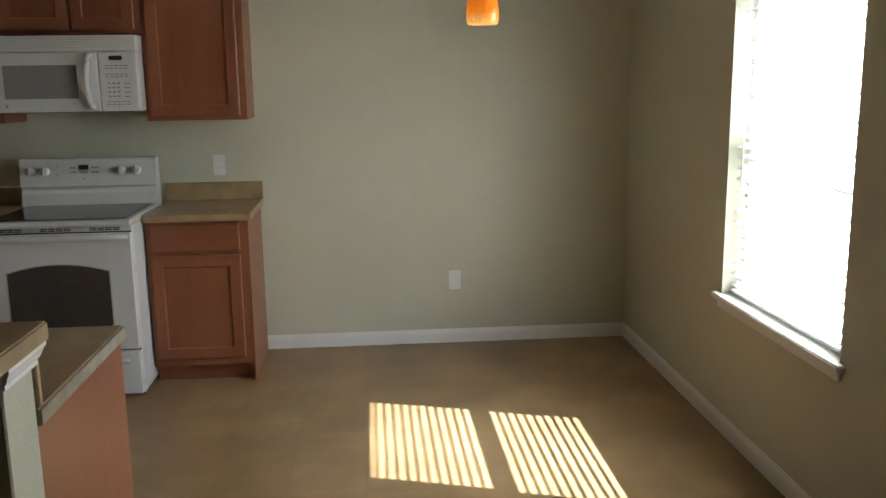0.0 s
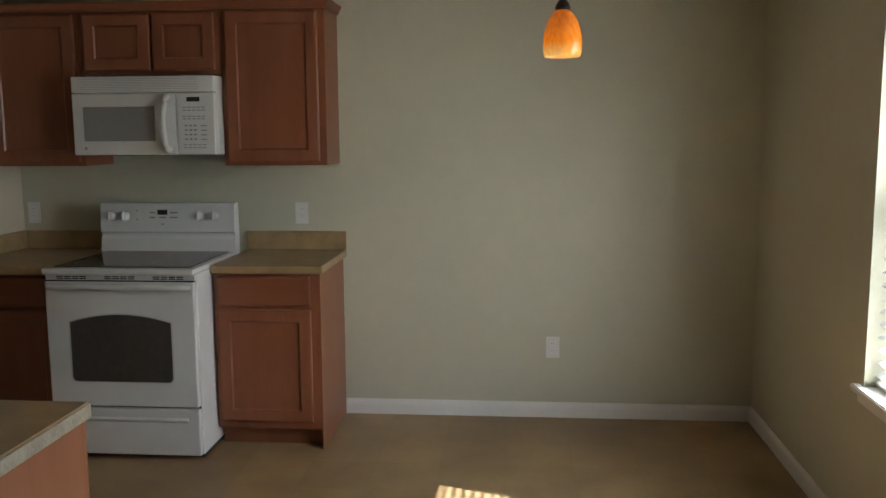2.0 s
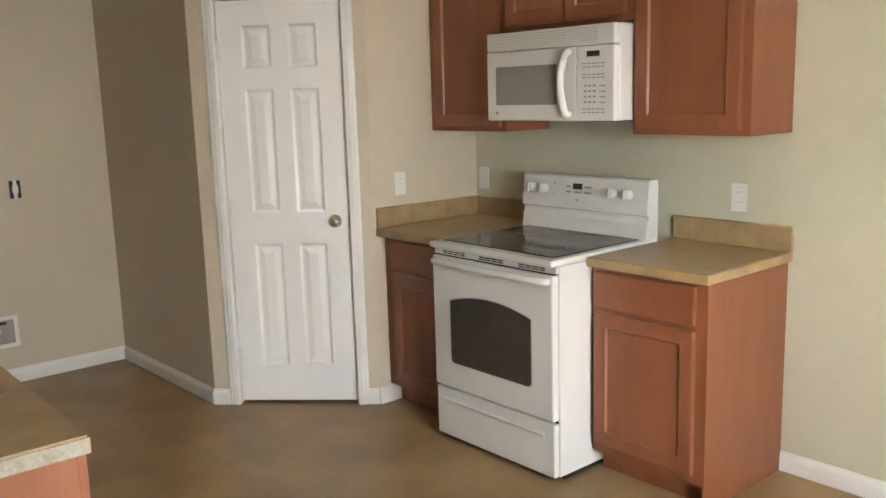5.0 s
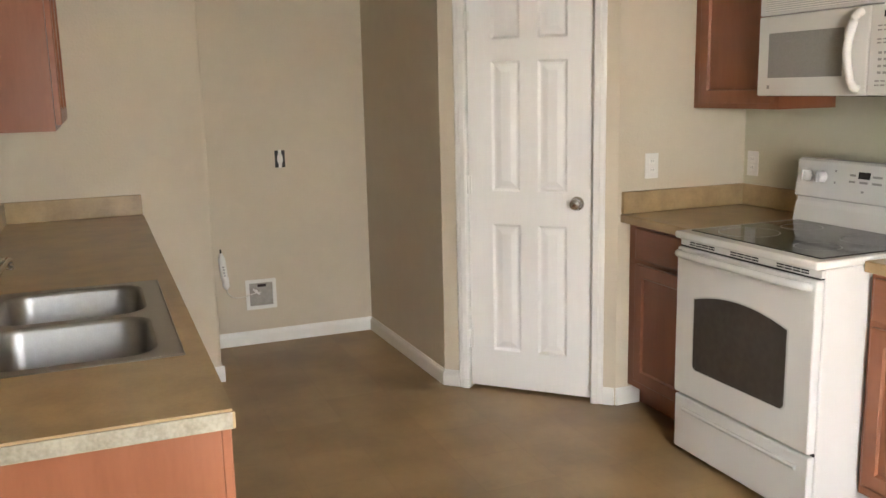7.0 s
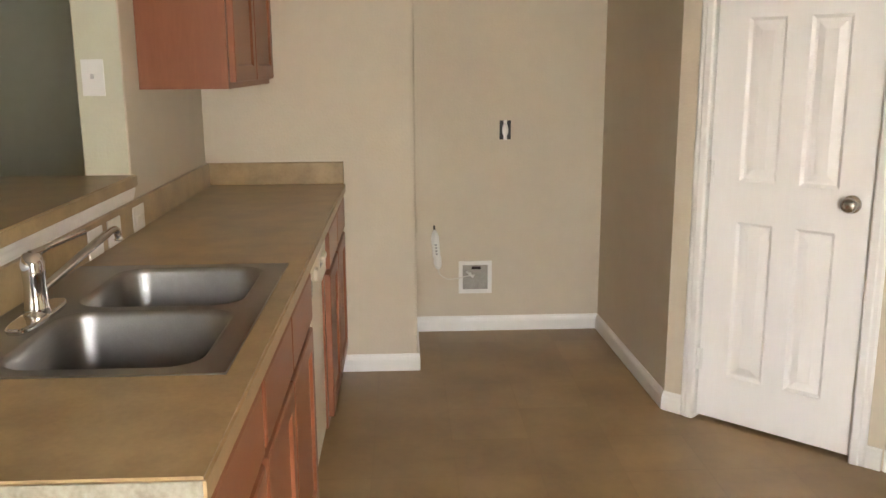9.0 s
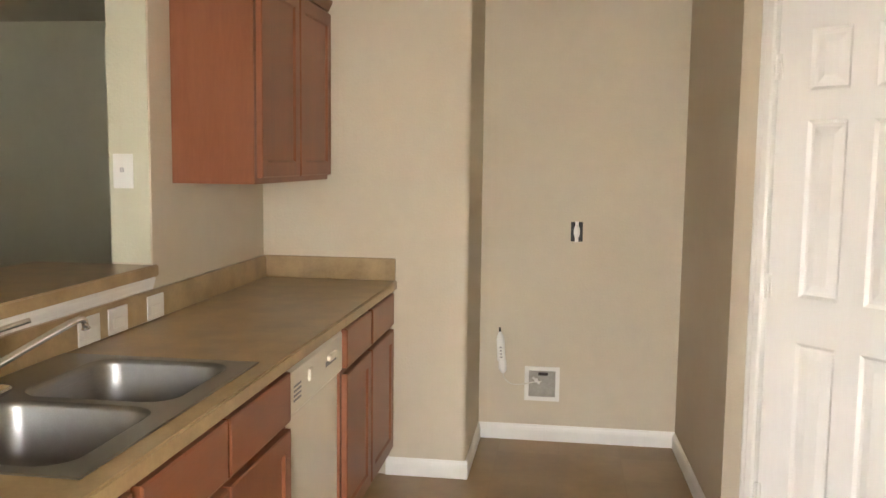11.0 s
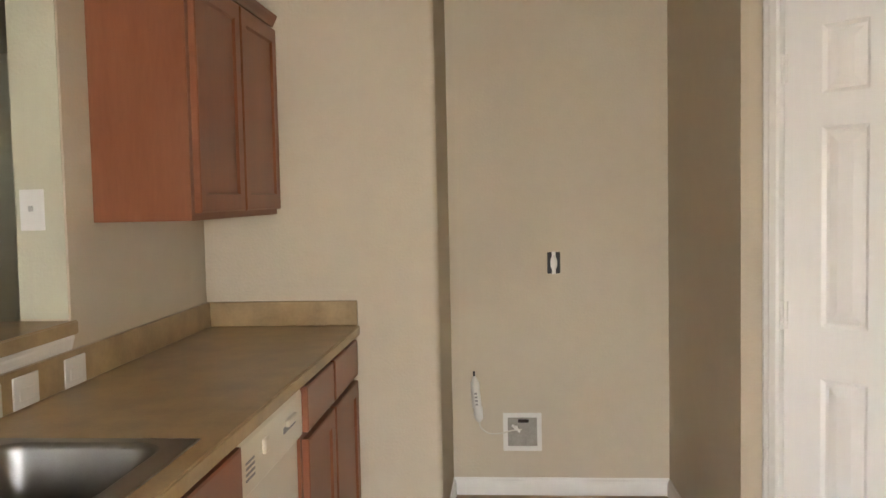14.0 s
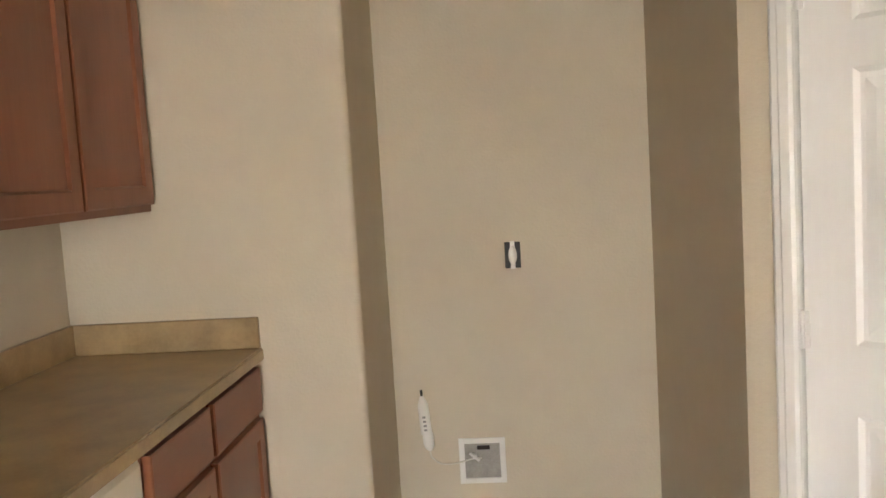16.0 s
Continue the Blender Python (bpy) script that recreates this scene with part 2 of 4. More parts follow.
def sunk_panels(xs, zs, cells, thick, steps, bm=None):
    """A board, front at y = 0 facing -y, cut on a grid; the named cells are stepped in or out by (width, depth) pairs."""
    bm = bm or bmesh.new()
    v = {(i, k): bm.verts.new((x, 0, z)) for i, x in enumerate(xs) for k, z in enumerate(zs)}
    faces = {(i, k): bm.faces.new((v[i, k], v[i + 1, k], v[i + 1, k + 1], v[i, k + 1])) for i in range(len(xs) - 1) for k in range(len(zs) - 1)}
    edge = [e for e in bm.edges if len(e.link_faces) == 1]
    r = bmesh.ops.extrude_edge_only(bm, edges=edge)
    vs = [g for g in r["geom"] if isinstance(g, bmesh.types.BMVert)]
    bmesh.ops.translate(bm, vec=(0, thick, 0), verts=vs)
    bmesh.ops.contextual_create(bm, geom=[g for g in r["geom"] if isinstance(g, bmesh.types.BMEdge)])
    for c in cells:
        for w, d in steps:
            bmesh.ops.inset_region(bm, faces=[faces[c]], thickness=w, depth=d, use_even_offset=True)
    bmesh.ops.recalc_face_normals(bm, faces=bm.faces)
    return bm


def shift(bm, x=0, y=0, z=0):
    bmesh.ops.translate(bm, vec=(x, y, z), verts=bm.verts)
    return bm


# ---- large structure ----
SX0, SY0 = -5.2, -3.2          # far sides of the living room
structure("floor", box(SX0, XW + 0.2, SY0, YB + 0.15, -0.12, 0), FLOOR, "tan stone-patterned sheet vinyl floor")
structure("ceiling", box(SX0, XW + 0.2, SY0, YB + 0.15, CEIL, CEIL + 0.12), CEILING, "plain warm off-white textured ceiling")
structure("wall_north", box(-4.0, XW + 0.18, YB, YB + 0.15, 0, CEIL), SAGE, "pale sage painted wall behind the range")
# window wall with the dining window
WY0, WY1, WZ0, WZ1 = 2.860, 3.840, 0.625, 1.985
T = 0.16
wall = bmesh.new()
for y0, y1, z0, z1 in ((WY1, YB, 0, CEIL), (WY0, WY1, 0, WZ0 - 0.02), (WY0, WY1, WZ1, CEIL), (SY0, WY0, 0, CEIL)):
    box(XW, XW + T, y0, y1, z0, z1, bm=wall)
structure("wall_east", wall, SAGE, "pale sage painted wall with a window")
structure("wall_south", box(SX0, XW + T, SY0 - 0.15, SY0, 0, CEIL), SAGE, "pale sage painted living room wall")
structure("wall_west", box(SX0 - 0.15, SX0, SY0, 1.8, 0, CEIL), SAGE, "sage painted living room wall in shade")
AX, PX, PY, AY = -3.875, -3.254, 2.930, 3.945
structure("wall_alcove_back", box(AX - 0.12, AX, PY, YB, 0, CEIL), BEIGE, "plain beige wall at the back of the fridge alcove")
structure("wall_partition", prism([(SX0, 1.70), (PX, 1.70)] + [(PX - 0.022 + 0.022 * math.cos(a), PY - 0.022 + 0.022 * math.sin(a)) for a in [radians(15 * k) for k in range(7)]] + [(SX0, PY)], 0, CEIL), BEIGE, "beige wall end between worktop and fridge alcove")
SIDE = -2.085
A, B = (-2.702, 3.972), (SIDE, SIDE + 6.674)
# pantry: alcove side wall, diagonal wall around the door, short side wall by the worktop
structure("wall_alcove_side", prism(((AX, AY), A, (A[0], A[1] + 0.001), (A[0] - 0.085, A[1] + 0.12), (AX, AY + 0.12)), 0, CEIL), BEIGE, "beige side wall of the fridge alcove")
structure("wall_pantry_side", prism((B, (SIDE, YB), (SIDE - 0.12, YB), (SIDE - 0.12, B[1] + 0.05)), 0, CEIL), BEIGE, "short beige wall beside the worktop")
L = (B[0] - A[0]) * math.sqrt(2)
DIAG = pose(A[0], A[1], 0, 0, 0, 45)      # local x runs along the diagonal, -y faces the kitchen
D0, D1, DH = 0.142, 0.752, 2.035
bm = bmesh.new()
for x0, x1, z0, z1 in ((0.0, D0 - 0.018, 0, CEIL), (D1 + 0.018, L, 0, CEIL), (D0 - 0.018, D1 + 0.018, DH + 0.02, CEIL)):
    box(x0, x1, 0, 0.115, z0, z1, bm=bm)
w = structure("wall_pantry_diagonal", bm, BEIGE, "beige diagonal wall around the pantry door")
w.matrix_world = DIAG
structure("wall_pantry_inside", box(AX, SIDE - 0.12, YB - 0.02, YB - 0.001, 0, CEIL), BEIGE, "plain beige wall inside the pantry")
# bar wall: full height stub, low wall under the bar
JX, BX1, BY0 = -2.158, -0.345, 1.826
structure("wall_bar_stub", box(PX, JX, BY0, YK, 0, CEIL, 0.004), BEIGE, "beige wall above the worktop with a rounded end")
structure("wall_jamb", box(JX, JX + 0.003, BY0 + 0.004, YK - 0.004, 1.102, CEIL), SAGE, "pale sage painted wall end beside the bar opening")
structure("wall_bar_low", box(JX, BX1, BY0, YK - 0.002, 0, 1.056, 0.004), SAGE, "low pale painted wall carrying the bar top")

BASE = ((0, 0), (-0.013, 0), (-0.013, 0.055), (-0.010, 0.068), (-0.006, 0.074), (-0.004, 0.083), (0, 0.083))


def baseboard(name, x0, y0, x1, y1):
    """Runs from one floor point to another, the room on its right."""
    d = math.hypot(x1 - x0, y1 - y0)
    ob = structure(name, profile_x(BASE, 0, d), TRIM, "white painted wooden baseboard", "baseboard")
    ob.matrix_world = pose(x0, y0, 0.001, 0, 0, math.degrees(math.atan2(y1 - y0, x1 - x0)))
    return ob


baseboard("baseboard_north", -0.283, YB, XW, YB)
baseboard("baseboard_east", XW, YB - 0.013, XW, SY0)
baseboard("baseboard_alcove_back", AX, PY, AX, AY)
baseboard("baseboard_alcove_side", AX + 0.013, AY, A[0] + 0.004, A[1])
baseboard("baseboard_alcove_left", PX, PY, AX + 0.013, PY)
baseboard("baseboard_partition", PX, 2.56, PX, PY + 0.012)
q = 1 / math.sqrt(2)
baseboard("baseboard_diagonal", A[0], A[1], A[0] + 0.080 * q, A[1] + 0.080 * q)
baseboard("baseboard_diagonal_2", A[0] + 0.814 * q, A[1] + 0.814 * q, B[0] - 0.004, B[1] - 0.004)
baseboard("baseboard_pantry_side", SIDE, B[1], SIDE, 4.715)
baseboard("baseboard_west", SX0, SY0, SX0, 1.70)


# ---- pantry door ----
def casing_profile(s):
    return ((0, 0), (0, -0.010), (s * 0.008, -0.016), (s * 0.030, -0.017), (s * 0.036, -0.012), (s * 0.050, -0.011), (s * 0.058, -0.006), (s * 0.058, 0))


def pantry_door():
    d = tagged(new("door_1"), "white six-panel pantry door, closed, in white casing", "door", "", "structure")
    d.matrix_world = DIAG
    for s, x in ((-1, D0 - 0.004), (1, D1 + 0.004)):
        bm = bmesh.new()
        pts = casing_profile(s)
        lo = [bm.verts.new((x + px, py, 0)) for px, py in pts]
        hi = [bm.verts.new((x + px, py, DH + 0.008 + abs(px))) for px, py in pts]
        n = len(pts)
        bm.faces.new(lo), bm.faces.new(hi)
        for i in range(n):
            bm.faces.new((lo[i], lo[(i + 1) % n], hi[(i + 1) % n], hi[i]))
        bmesh.ops.recalc_face_normals(bm, faces=bm.faces)
        part("casing", bm, TRIM, d)
        part("jamb", box(x - (0.014 if s < 0 else 0), x + (0.014 if s > 0 else 0), 0.001, 0.115, 0, DH + 0.018), TRIM, d)
    bm = bmesh.new()
    pts = [(-py, px) for px, py in casing_profile(1)]
    n = len(pts)
    lo = [bm.verts.new((D0 - 0.004 - pz, -o, DH + 0.008 + pz)) for o, pz in pts]
    hi = [bm.verts.new((D1 + 0.004 + pz, -o, DH + 0.008 + pz)) for o, pz in pts]
    bm.faces.new(lo), bm.faces.new(hi)
    for i in range(n):
        bm.faces.new((lo[i], lo[(i + 1) % n], hi[(i + 1) % n], hi[i]))
    bmesh.ops.recalc_face_normals(bm, faces=bm.faces)
    part("casing", bm, TRIM, d)
    x0, W, z0 = D0 + 0.002, D1 - D0 - 0.004, 0.018
    xs = [0, 0.118, 0.118 + 0.142, W - 0.118 - 0.142, W - 0.118, W]
    zs = [0, 0.19, 0.825, 0.985, 1.595, 1.695, 1.90, DH - z0]
    cells = [(i, k) for i in (1, 3) for k in (1, 3, 5)]
    leaf = part("leaf", shift(sunk_panels(xs, zs, cells, 0.035, ((0.012, -0.009), (0.010, 0.0), (0.026, 0.006))), x0, 0.012, z0), DOORWHITE, d)
    # black sheet behind the leaf; its colour stands for the shade below
    part("gap", box(D0 - 0.003, D1 + 0.003, 0.050, 0.054, 0.002, DH + 0.003), BLACK, d, "black sheet painting in the shade under the door")
    for z in (0.26, 1.03, 1.80):
        hb = tube(((D0 - 0.001, 0.004, z - 0.045), (D0 - 0.001, 0.004, z + 0.045)), 0.0065)
        box(D0 - 0.004, D0 + 0.016, 0.006, 0.0105, z - 0.044, z + 0.044, bm=hb)
        part("hinge", hb, TRIM, d, "white painted hinge")
    k = part("knob", lathe(((0, -0.052), (0.016, -0.052), (0.025, -0.047), (0.0285, -0.036), (0.025, -0.025), (0.013, -0.018), (0.011, -0.006), (0.031, -0.005), (0.033, 0), (0, 0))), NICKEL, d, "round satin nickel knob")
    k.matrix_basis = pose(D1 - 0.072, 0.012, 0.955, -90, 0, 0)
    part("strike", box(D1 - 0.001, D1 + 0.003, 0.006, 0.011, 0.92, 0.99), BRONZE, d, "dark strike plate")


pantry_door()


# ---- dining window ----
def hung_window(name, label, WY0, WY1):
    wdw = tagged(new(name), label, "window", "", "structure")
    wdw.matrix_world = pose(XW, 0, 0)
    fr = bmesh.new()
    f, x0, x1 = 0.038, 0.085, 0.150
    for y0, y1, z0, z1 in ((WY0, WY0 + f, WZ0, WZ1), (WY1 - f, WY1, WZ0, WZ1), (WY0 + f, WY1 - f, WZ0, WZ0 + f), (WY0 + f, WY1 - f, WZ1 - f, WZ1)):
        box(x0, x1, y0, y1, z0, z1, 0.004, fr)
    part("window_frame", fr, VINYL, wdw)
    mid = 1.300
    for nm, z0, z1, xo in (("lower_sash", WZ0 + f, mid + 0.018, 0.086), ("upper_sash", mid - 0.018, WZ1 - f, 0.118)):
        s = bmesh.new()
        g = 0.03
        ya, yb = WY0 + f + 0.001, WY1 - f - 0.001
        for y0, y1, a, b in ((ya, ya + g, z0, z1), (yb - g, yb, z0, z1), (ya + g, yb - g, z0, z0 + g), (ya + g, yb - g, z1 - g, z1)):
            box(xo, xo + 0.026, y0, y1, a, b, 0.003, s)
        sash = part(nm, s, VINYL, wdw)
        pane = part("pane", box(xo + 0.011, xo + 0.015, ya + g, yb - g, z0 + g, z1 - g), GLASS, sash)
        pane.visible_shadow = False
    part("window_sill", prism(((-0.034, WY0 - 0.045), (0, WY0 - 0.045), (0, WY0 + 0.001), (0.086, WY0 + 0.001), (0.086, WY1 - 0.001), (0, WY1 - 0.001), (0, WY1 + 0.045), (-0.034, WY1 + 0.045)), WZ0 - 0.024, WZ0 + 0.001, 0.005), TRIM, wdw, "white painted window sill")
    part("apron", box(-0.014, -0.0005, WY0 - 0.02, WY1 + 0.02, WZ0 - 0.062, WZ0 - 0.024, 0.004), TRIM, wdw)


hung_window("window_1", "white vinyl single-hung window, daylight outside blown out", WY0, WY1)


def window_blind():
    b = thing("window_blind", pose(XW + 0.050, 0, WZ0), "white horizontal slat blind lowered in the window, slats tilted open", "blind")
    part("headrail", box(-0.022, 0.022, WY0 + 0.008, WY1 - 0.008, WZ1 - WZ0 - 0.045, WZ1 - WZ0 - 0.002, 0.004), SLAT, b)
    part("bottom_rail", box(-0.018, 0.018, WY0 + 0.012, WY1 - 0.012, 0.010, 0.024, 0.004), SLAT, b)
    # slat, slightly crowned, leaning down into the room
    bm = bmesh.new()
    n, half = 4, 0.019
    rows = []
    for i in range(n + 1):
        u = -half + 2 * half * i / n
        rows.append([bm.verts.new((u, y, 0.0025 * (1 - (u / half) ** 2) + dz)) for y in (WY0 + 0.012, WY1 - 0.012) for dz in (0, 0.0012)])
    for a, c in zip(rows, rows[1:]):
        for i, j in ((0, 2), (2, 3), (3, 1), (1, 0)):
            bm.faces.new((a[i], a[j], c[j], c[i]))
    bm.faces.new((rows[0][0], rows[0][1], rows[0][3], rows[0][2]))
    bm.faces.new((rows[-1][0], rows[-1][2], rows[-1][3], rows[-1][1]))
    bmesh.ops.recalc_face_normals(bm, faces=bm.faces)
    me = mesh_of("slat", bm, SLAT)
    z = 0.05
    while z < WZ1 - WZ0 - 0.06:
        s = new("slat", me)
        s.parent = b
        s.matrix_basis = pose(0, 0, z, 0, -28, 0)
        z += 0.0465
    for y in (WY0 + 0.16, WY1 - 0.16):
        part("ladder_cord", tube(((-0.019, y, 0.02), (-0.019, y, WZ1 - WZ0 - 0.04)), 0.0012, 6), SLAT, b)
    part("tilt_wand", tube(((-0.028, WY1 - 0.10, WZ1 - WZ0 - 0.05), (-0.03, WY1 - 0.098, 0.45)), 0.004, 8), PLASTIC, b)


window_blind()

# outdoors beyond the window
structure("ground", box(XW + T, 400, -400, 400, -0.35, -0.25), GRASS, "dry grass outside the window")


# ---- kitchen cabinets ----
def cabinet_front(parent, name, x0, x1, z0, z1, yf, drawer=False, label=""):
    w, h = x1 - x0, z1 - z0
    if drawer:
        bm = sunk_panels([0, w], [0, h], [(0, 0)], 0.019, ((0.006, 0.003),))
    else:
        bm = sunk_panels([0, w], [0, h], [(0, 0)], 0.019, ((0.005, 0.003), (0.050, 0.0), (0.007, -0.009), (0.012, 0.0)))
    return part(name, shift(bm, x0, yf, z0), WOODH if drawer else WOOD, parent, label)


def base_cabinet(m, W, fronts, label, end_right=False, open_top=False, group="base cabinets", D=0.60):
    """Local x across, back at y = 0, front towards -y."""
    c = thing("base_cabinet", m, label, "cabinet", group)
    H = 0.874
    body = box(0.0005, W - 0.0005, -D, -0.002, 0.10, 0.60 if open_top else H)
    if open_top:
        box(0.0005, W - 0.0005, -D, -D + 0.018, 0.60, H, bm=body)
    part("body", body, WOOD, c)
    part("toe_kick", box(0.001, W - 0.001, -D + 0.07, -0.002, 0.0, 0.0995), WOOD, c)
    if end_right:
        part("end_panel", box(W, W + 0.006, -D - 0.002, -0.002, 0.0, H), WOOD, c)
    for kind, x0, x1, z0, z1 in fronts:
        cabinet_front(c, kind, x0, x1, z0, z1, -D - 0.0205, kind == "drawer")
    return c


DOORZ, DRAWZ = (0.140, 0.694), (0.716, 0.858)
xl, xs0, xs1, xr = SIDE + 0.002, -1.546, -0.815, -0.291
wl, wr = xs0 - 0.004 - xl, xr - xs1 - 0.004
base_cabinet(pose(xl, YB, 0), wl, [("door", 0.075, wl - 0.025, *DOORZ), ("drawer", 0.075, wl - 0.025, *DRAWZ)], "red-brown stained base cabinet with drawer and door, between range and wall", D=0.640)
base_cabinet(pose(xs1 + 0.004, YB, 0), wr, [("door", 0.025, wr - 0.040, *DOORZ), ("drawer", 0.025, wr - 0.040, *DRAWZ)], "red-brown stained base cabinet with drawer and door, plain exposed end", end_right=True, D=0.560)


def worktop_right():
    c = thing("countertop", pose(xs1 + 0.003, YB, 0.876), "tan mottled laminate countertop with backsplash beside the range", "countertop", "countertops")
    W = xr + 0.026 - xs1 - 0.003
    part("top", box(0, W, -0.600, -0.001, 0, 0.038, 0.005, None, 2), LAMINATE, c)
    part("backsplash", box(0.0, W, -0.020, -0.001, 0.0385, 0.139, 0.003), LAMINATE, c)


def worktop_left():
    c = thing("countertop", pose(SIDE, YB, 0.876), "tan mottled laminate countertop in the corner beside the range", "countertop", "countertops")
    W = xs0 - 0.003 - SIDE
    part("top", box(0.001, W, -0.695, -0.001, 0, 0.038, 0.005, None, 2), LAMINATE, c)
    part("backsplash", box(0.021, W, -0.020, -0.001, 0.0385, 0.139, 0.003), LAMINATE, c)
    part("side_splash", box(0.001, 0.020, -0.690, -0.001, 0.0385, 0.139, 0.003), LAMINATE, c)


worktop_right()
worktop_left()


def crown(W, D, z, left=False, right=True):
    """Crown strip along the front of a wall cabinet and round its free end."""
    pts = ((0, 0), (-0.008, 0), (-0.012, 0.012), (-0.022, 0.030), (-0.026, 0.042), (0, 0.042))
    bm = bmesh.new()
    path = []
    for o, h in pts:
        line = [(-(-o if left else 0), -D + o, z + h), (W + (-o if right else 0), -D + o, z + h)]
        if right:
            line.append((W - o, -0.002, z + h))
        if left:
            line.insert(0, (o, -0.002, z + h))
        path.append([bm.verts.new(p) for p in line])
    for a, b in zip(path, path[1:] + path[:1]):
        for i in range(len(a) - 1):
            bm.faces.new((a[i], a[i + 1], b[i + 1], b[i]))
    bmesh.ops.recalc_face_normals(bm, faces=bm.faces)
    box(0.001, W - 0.001, -D + 0.001, -0.002, z + 0.001, z + 0.006, bm=bm)
    return bm


def wall_cabinet(m, W, z0, z1, doors, label, left=False, right=False, D=0.305):
    c = thing("wall_cabinet", m, label, "cabinet", "wall cabinets")
    part("body", box(0.0005, W - 0.0005, -D, -0.002, z0, z1), WOOD, c)
    for x0, x1 in doors:
        cabinet_front(c, "door", x0, x1, z0 + 0.022, z1 - 0.016, -D - 0.0205)
    part("crown_moulding", crown(W, D, z1 + 0.0005, left, right), WOODH, c)
    return c


UZ0, UZ1 = 1.380, 2.148
wall_cabinet(pose(xl, YB, 0), wl + 0.004, UZ0, UZ1, [(0.06, wl - 0.02)], "red-brown stained wall cabinet with one door beside the microwave")
wall_cabinet(pose(xs0, YB, 0), xs1 - xs0, 1.834, UZ1, [(0.03, 0.374), (0.388, xs1 - xs0 - 0.03)], "short red-brown wall cabinet with two doors above the microwave")
wall_cabinet(pose(xs1, YB, 0), xr - xs1, UZ0, UZ1, [(0.028, xr - xs1 - 0.035)], "red-brown stained wall cabinet with one door and plain exposed end", right=True)


# ---- range ----
NARROW = Matrix.Diagonal(((xs1 - xs0 - 0.006) / 0.756, 1, 1, 1))    # range and microwave fill the gap between the cabinets


def kitchen_range():
    W = 0.756
    r = thing("range", pose(xs0 + 0.003, YB - 0.100, 0) @ NARROW, "white freestanding electric range with black glass cooktop and oven window", "stove")
    F = -0.650                                   # front of the body
    part("body", box(0, W, F, -0.03, 0.028, 0.896, 0.004), ENAMEL, r)
    part("plinth", box(0.02, W - 0.02, F + 0.05, -0.05, 0.0, 0.028), BLACK, r, "black recessed base")
    # cooktop rim and glass
    part("cooktop_rim", box(-0.001, W + 0.001, F - 0.048, -0.02, 0.8965, 0.925, 0.008, None, 3), ENAMEL, r)
    g = part("cooktop_glass", box(0.035, W - 0.035, F + 0.005, -0.105, 0.924, 0.9285, 0.0015), BLACKGLASS, r, "black ceramic glass cooktop")
    for cx, cy, rad in ((0.20, F + 0.15, 0.115), (0.20, F + 0.41, 0.08), (0.555, F + 0.15, 0.08), (0.555, F + 0.41, 0.115)):
        ring = shift(lathe(((rad, 0), (rad, 0.0004), (rad - 0.003, 0.0004), (rad - 0.003, 0)), 40), cx, cy, 0.9285)
        part("burner_ring", ring, INK, g)
    # backguard
    bg = part("backguard", profile_x(((-0.105, 0.925), (-0.020, 0.925), (-0.020, 1.170), (-0.030, 1.180), (-0.072, 1.180), (-0.084, 1.172), (-0.098, 1.045), (-0.100, 1.030), (-0.083, 1.022), (-0.083, 1.008), (-0.092, 0.99)), 0.0, W), ENAMEL, r)
    tilt = 6.0

    def on_guard(bm, x, z):
        # places a small part on the sloping face, z up it
        ob_m = pose(x, -0.0985 + (z - 1.040) * 0.110 - 0.0006, z, -tilt, 0, 0)
        bmesh.ops.transform(bm, matrix=ob_m, verts=bm.verts)
        return bm
    for x in (0.062, 0.142, 0.562, 0.648):
        k = lathe(((0, -0.030), (0.017, -0.030), (0.0215, -0.026), (0.023, -0.004), (0.025, 0), (0, 0)), 28)
        box(-0.0035, 0.0035, -0.022, 0.022, -0.036, -0.028, 0.0015, k)
        bmesh.ops.rotate(k, cent=(0, 0, 0), matrix=Matrix.Rotation(radians(-90), 3, "X"), verts=k.verts)
        part("knob", on_guard(k, x, 1.112), ENAMEL, bg)
    part("display", on_guard(box(-0.028, 0.028, -0.0015, 0.001, -0.013, 0.013), 0.352, 1.132), BLACK, bg, "small black clock display")
    pr = bmesh.new()
    for x, z, ww in ((0.295, 1.130, 0.03), (0.295, 1.105, 0.03), (0.415, 1.130, 0.045), (0.415, 1.105, 0.045), (0.352, 1.105, 0.04), (0.208, 1.14, 0.008), (0.208, 1.095, 0.008), (0.352, 1.070, 0.012)):
        on_guard_b = box(-ww / 2, ww / 2, -0.0006, 0.0008, -0.004, 0.004)
        on_guard(on_guard_b, x, z)
        tmp = bpy.data.meshes.new("tmp")
        on_guard_b.to_mesh(tmp)
        pr.from_mesh(tmp)
        bpy.data.meshes.remove(tmp)
        on_guard_b.free()
    tagged(part("printing", pr, INK, bg, "grey printed markings"), kind="stuff")
    # vent slots below the rim
    part("vent_strip", box(0.004, W - 0.004, F - 0.018, F + 0.001, 0.868, 0.893), ENAMEL, r)
    vs = bmesh.new()
    for cx in (0.135, 0.378, 0.621):
        for k in range(4):
            for row in (0.873, 0.882):
                box(cx - 0.075 + k * 0.039, cx - 0.075 + k * 0.039 + 0.033, F - 0.0195, F - 0.0175, row, row + 0.005, bm=vs)
    tagged(part("vent_slots", vs, BLACK, r, "dark vent slots"), kind="stuff")
    # oven door with an arched window
    d = part("oven_door", box(0.004, W - 0.004, F - 0.036, F - 0.001, 0.267, 0.862, 0.008, None, 3), ENAMEL, r)

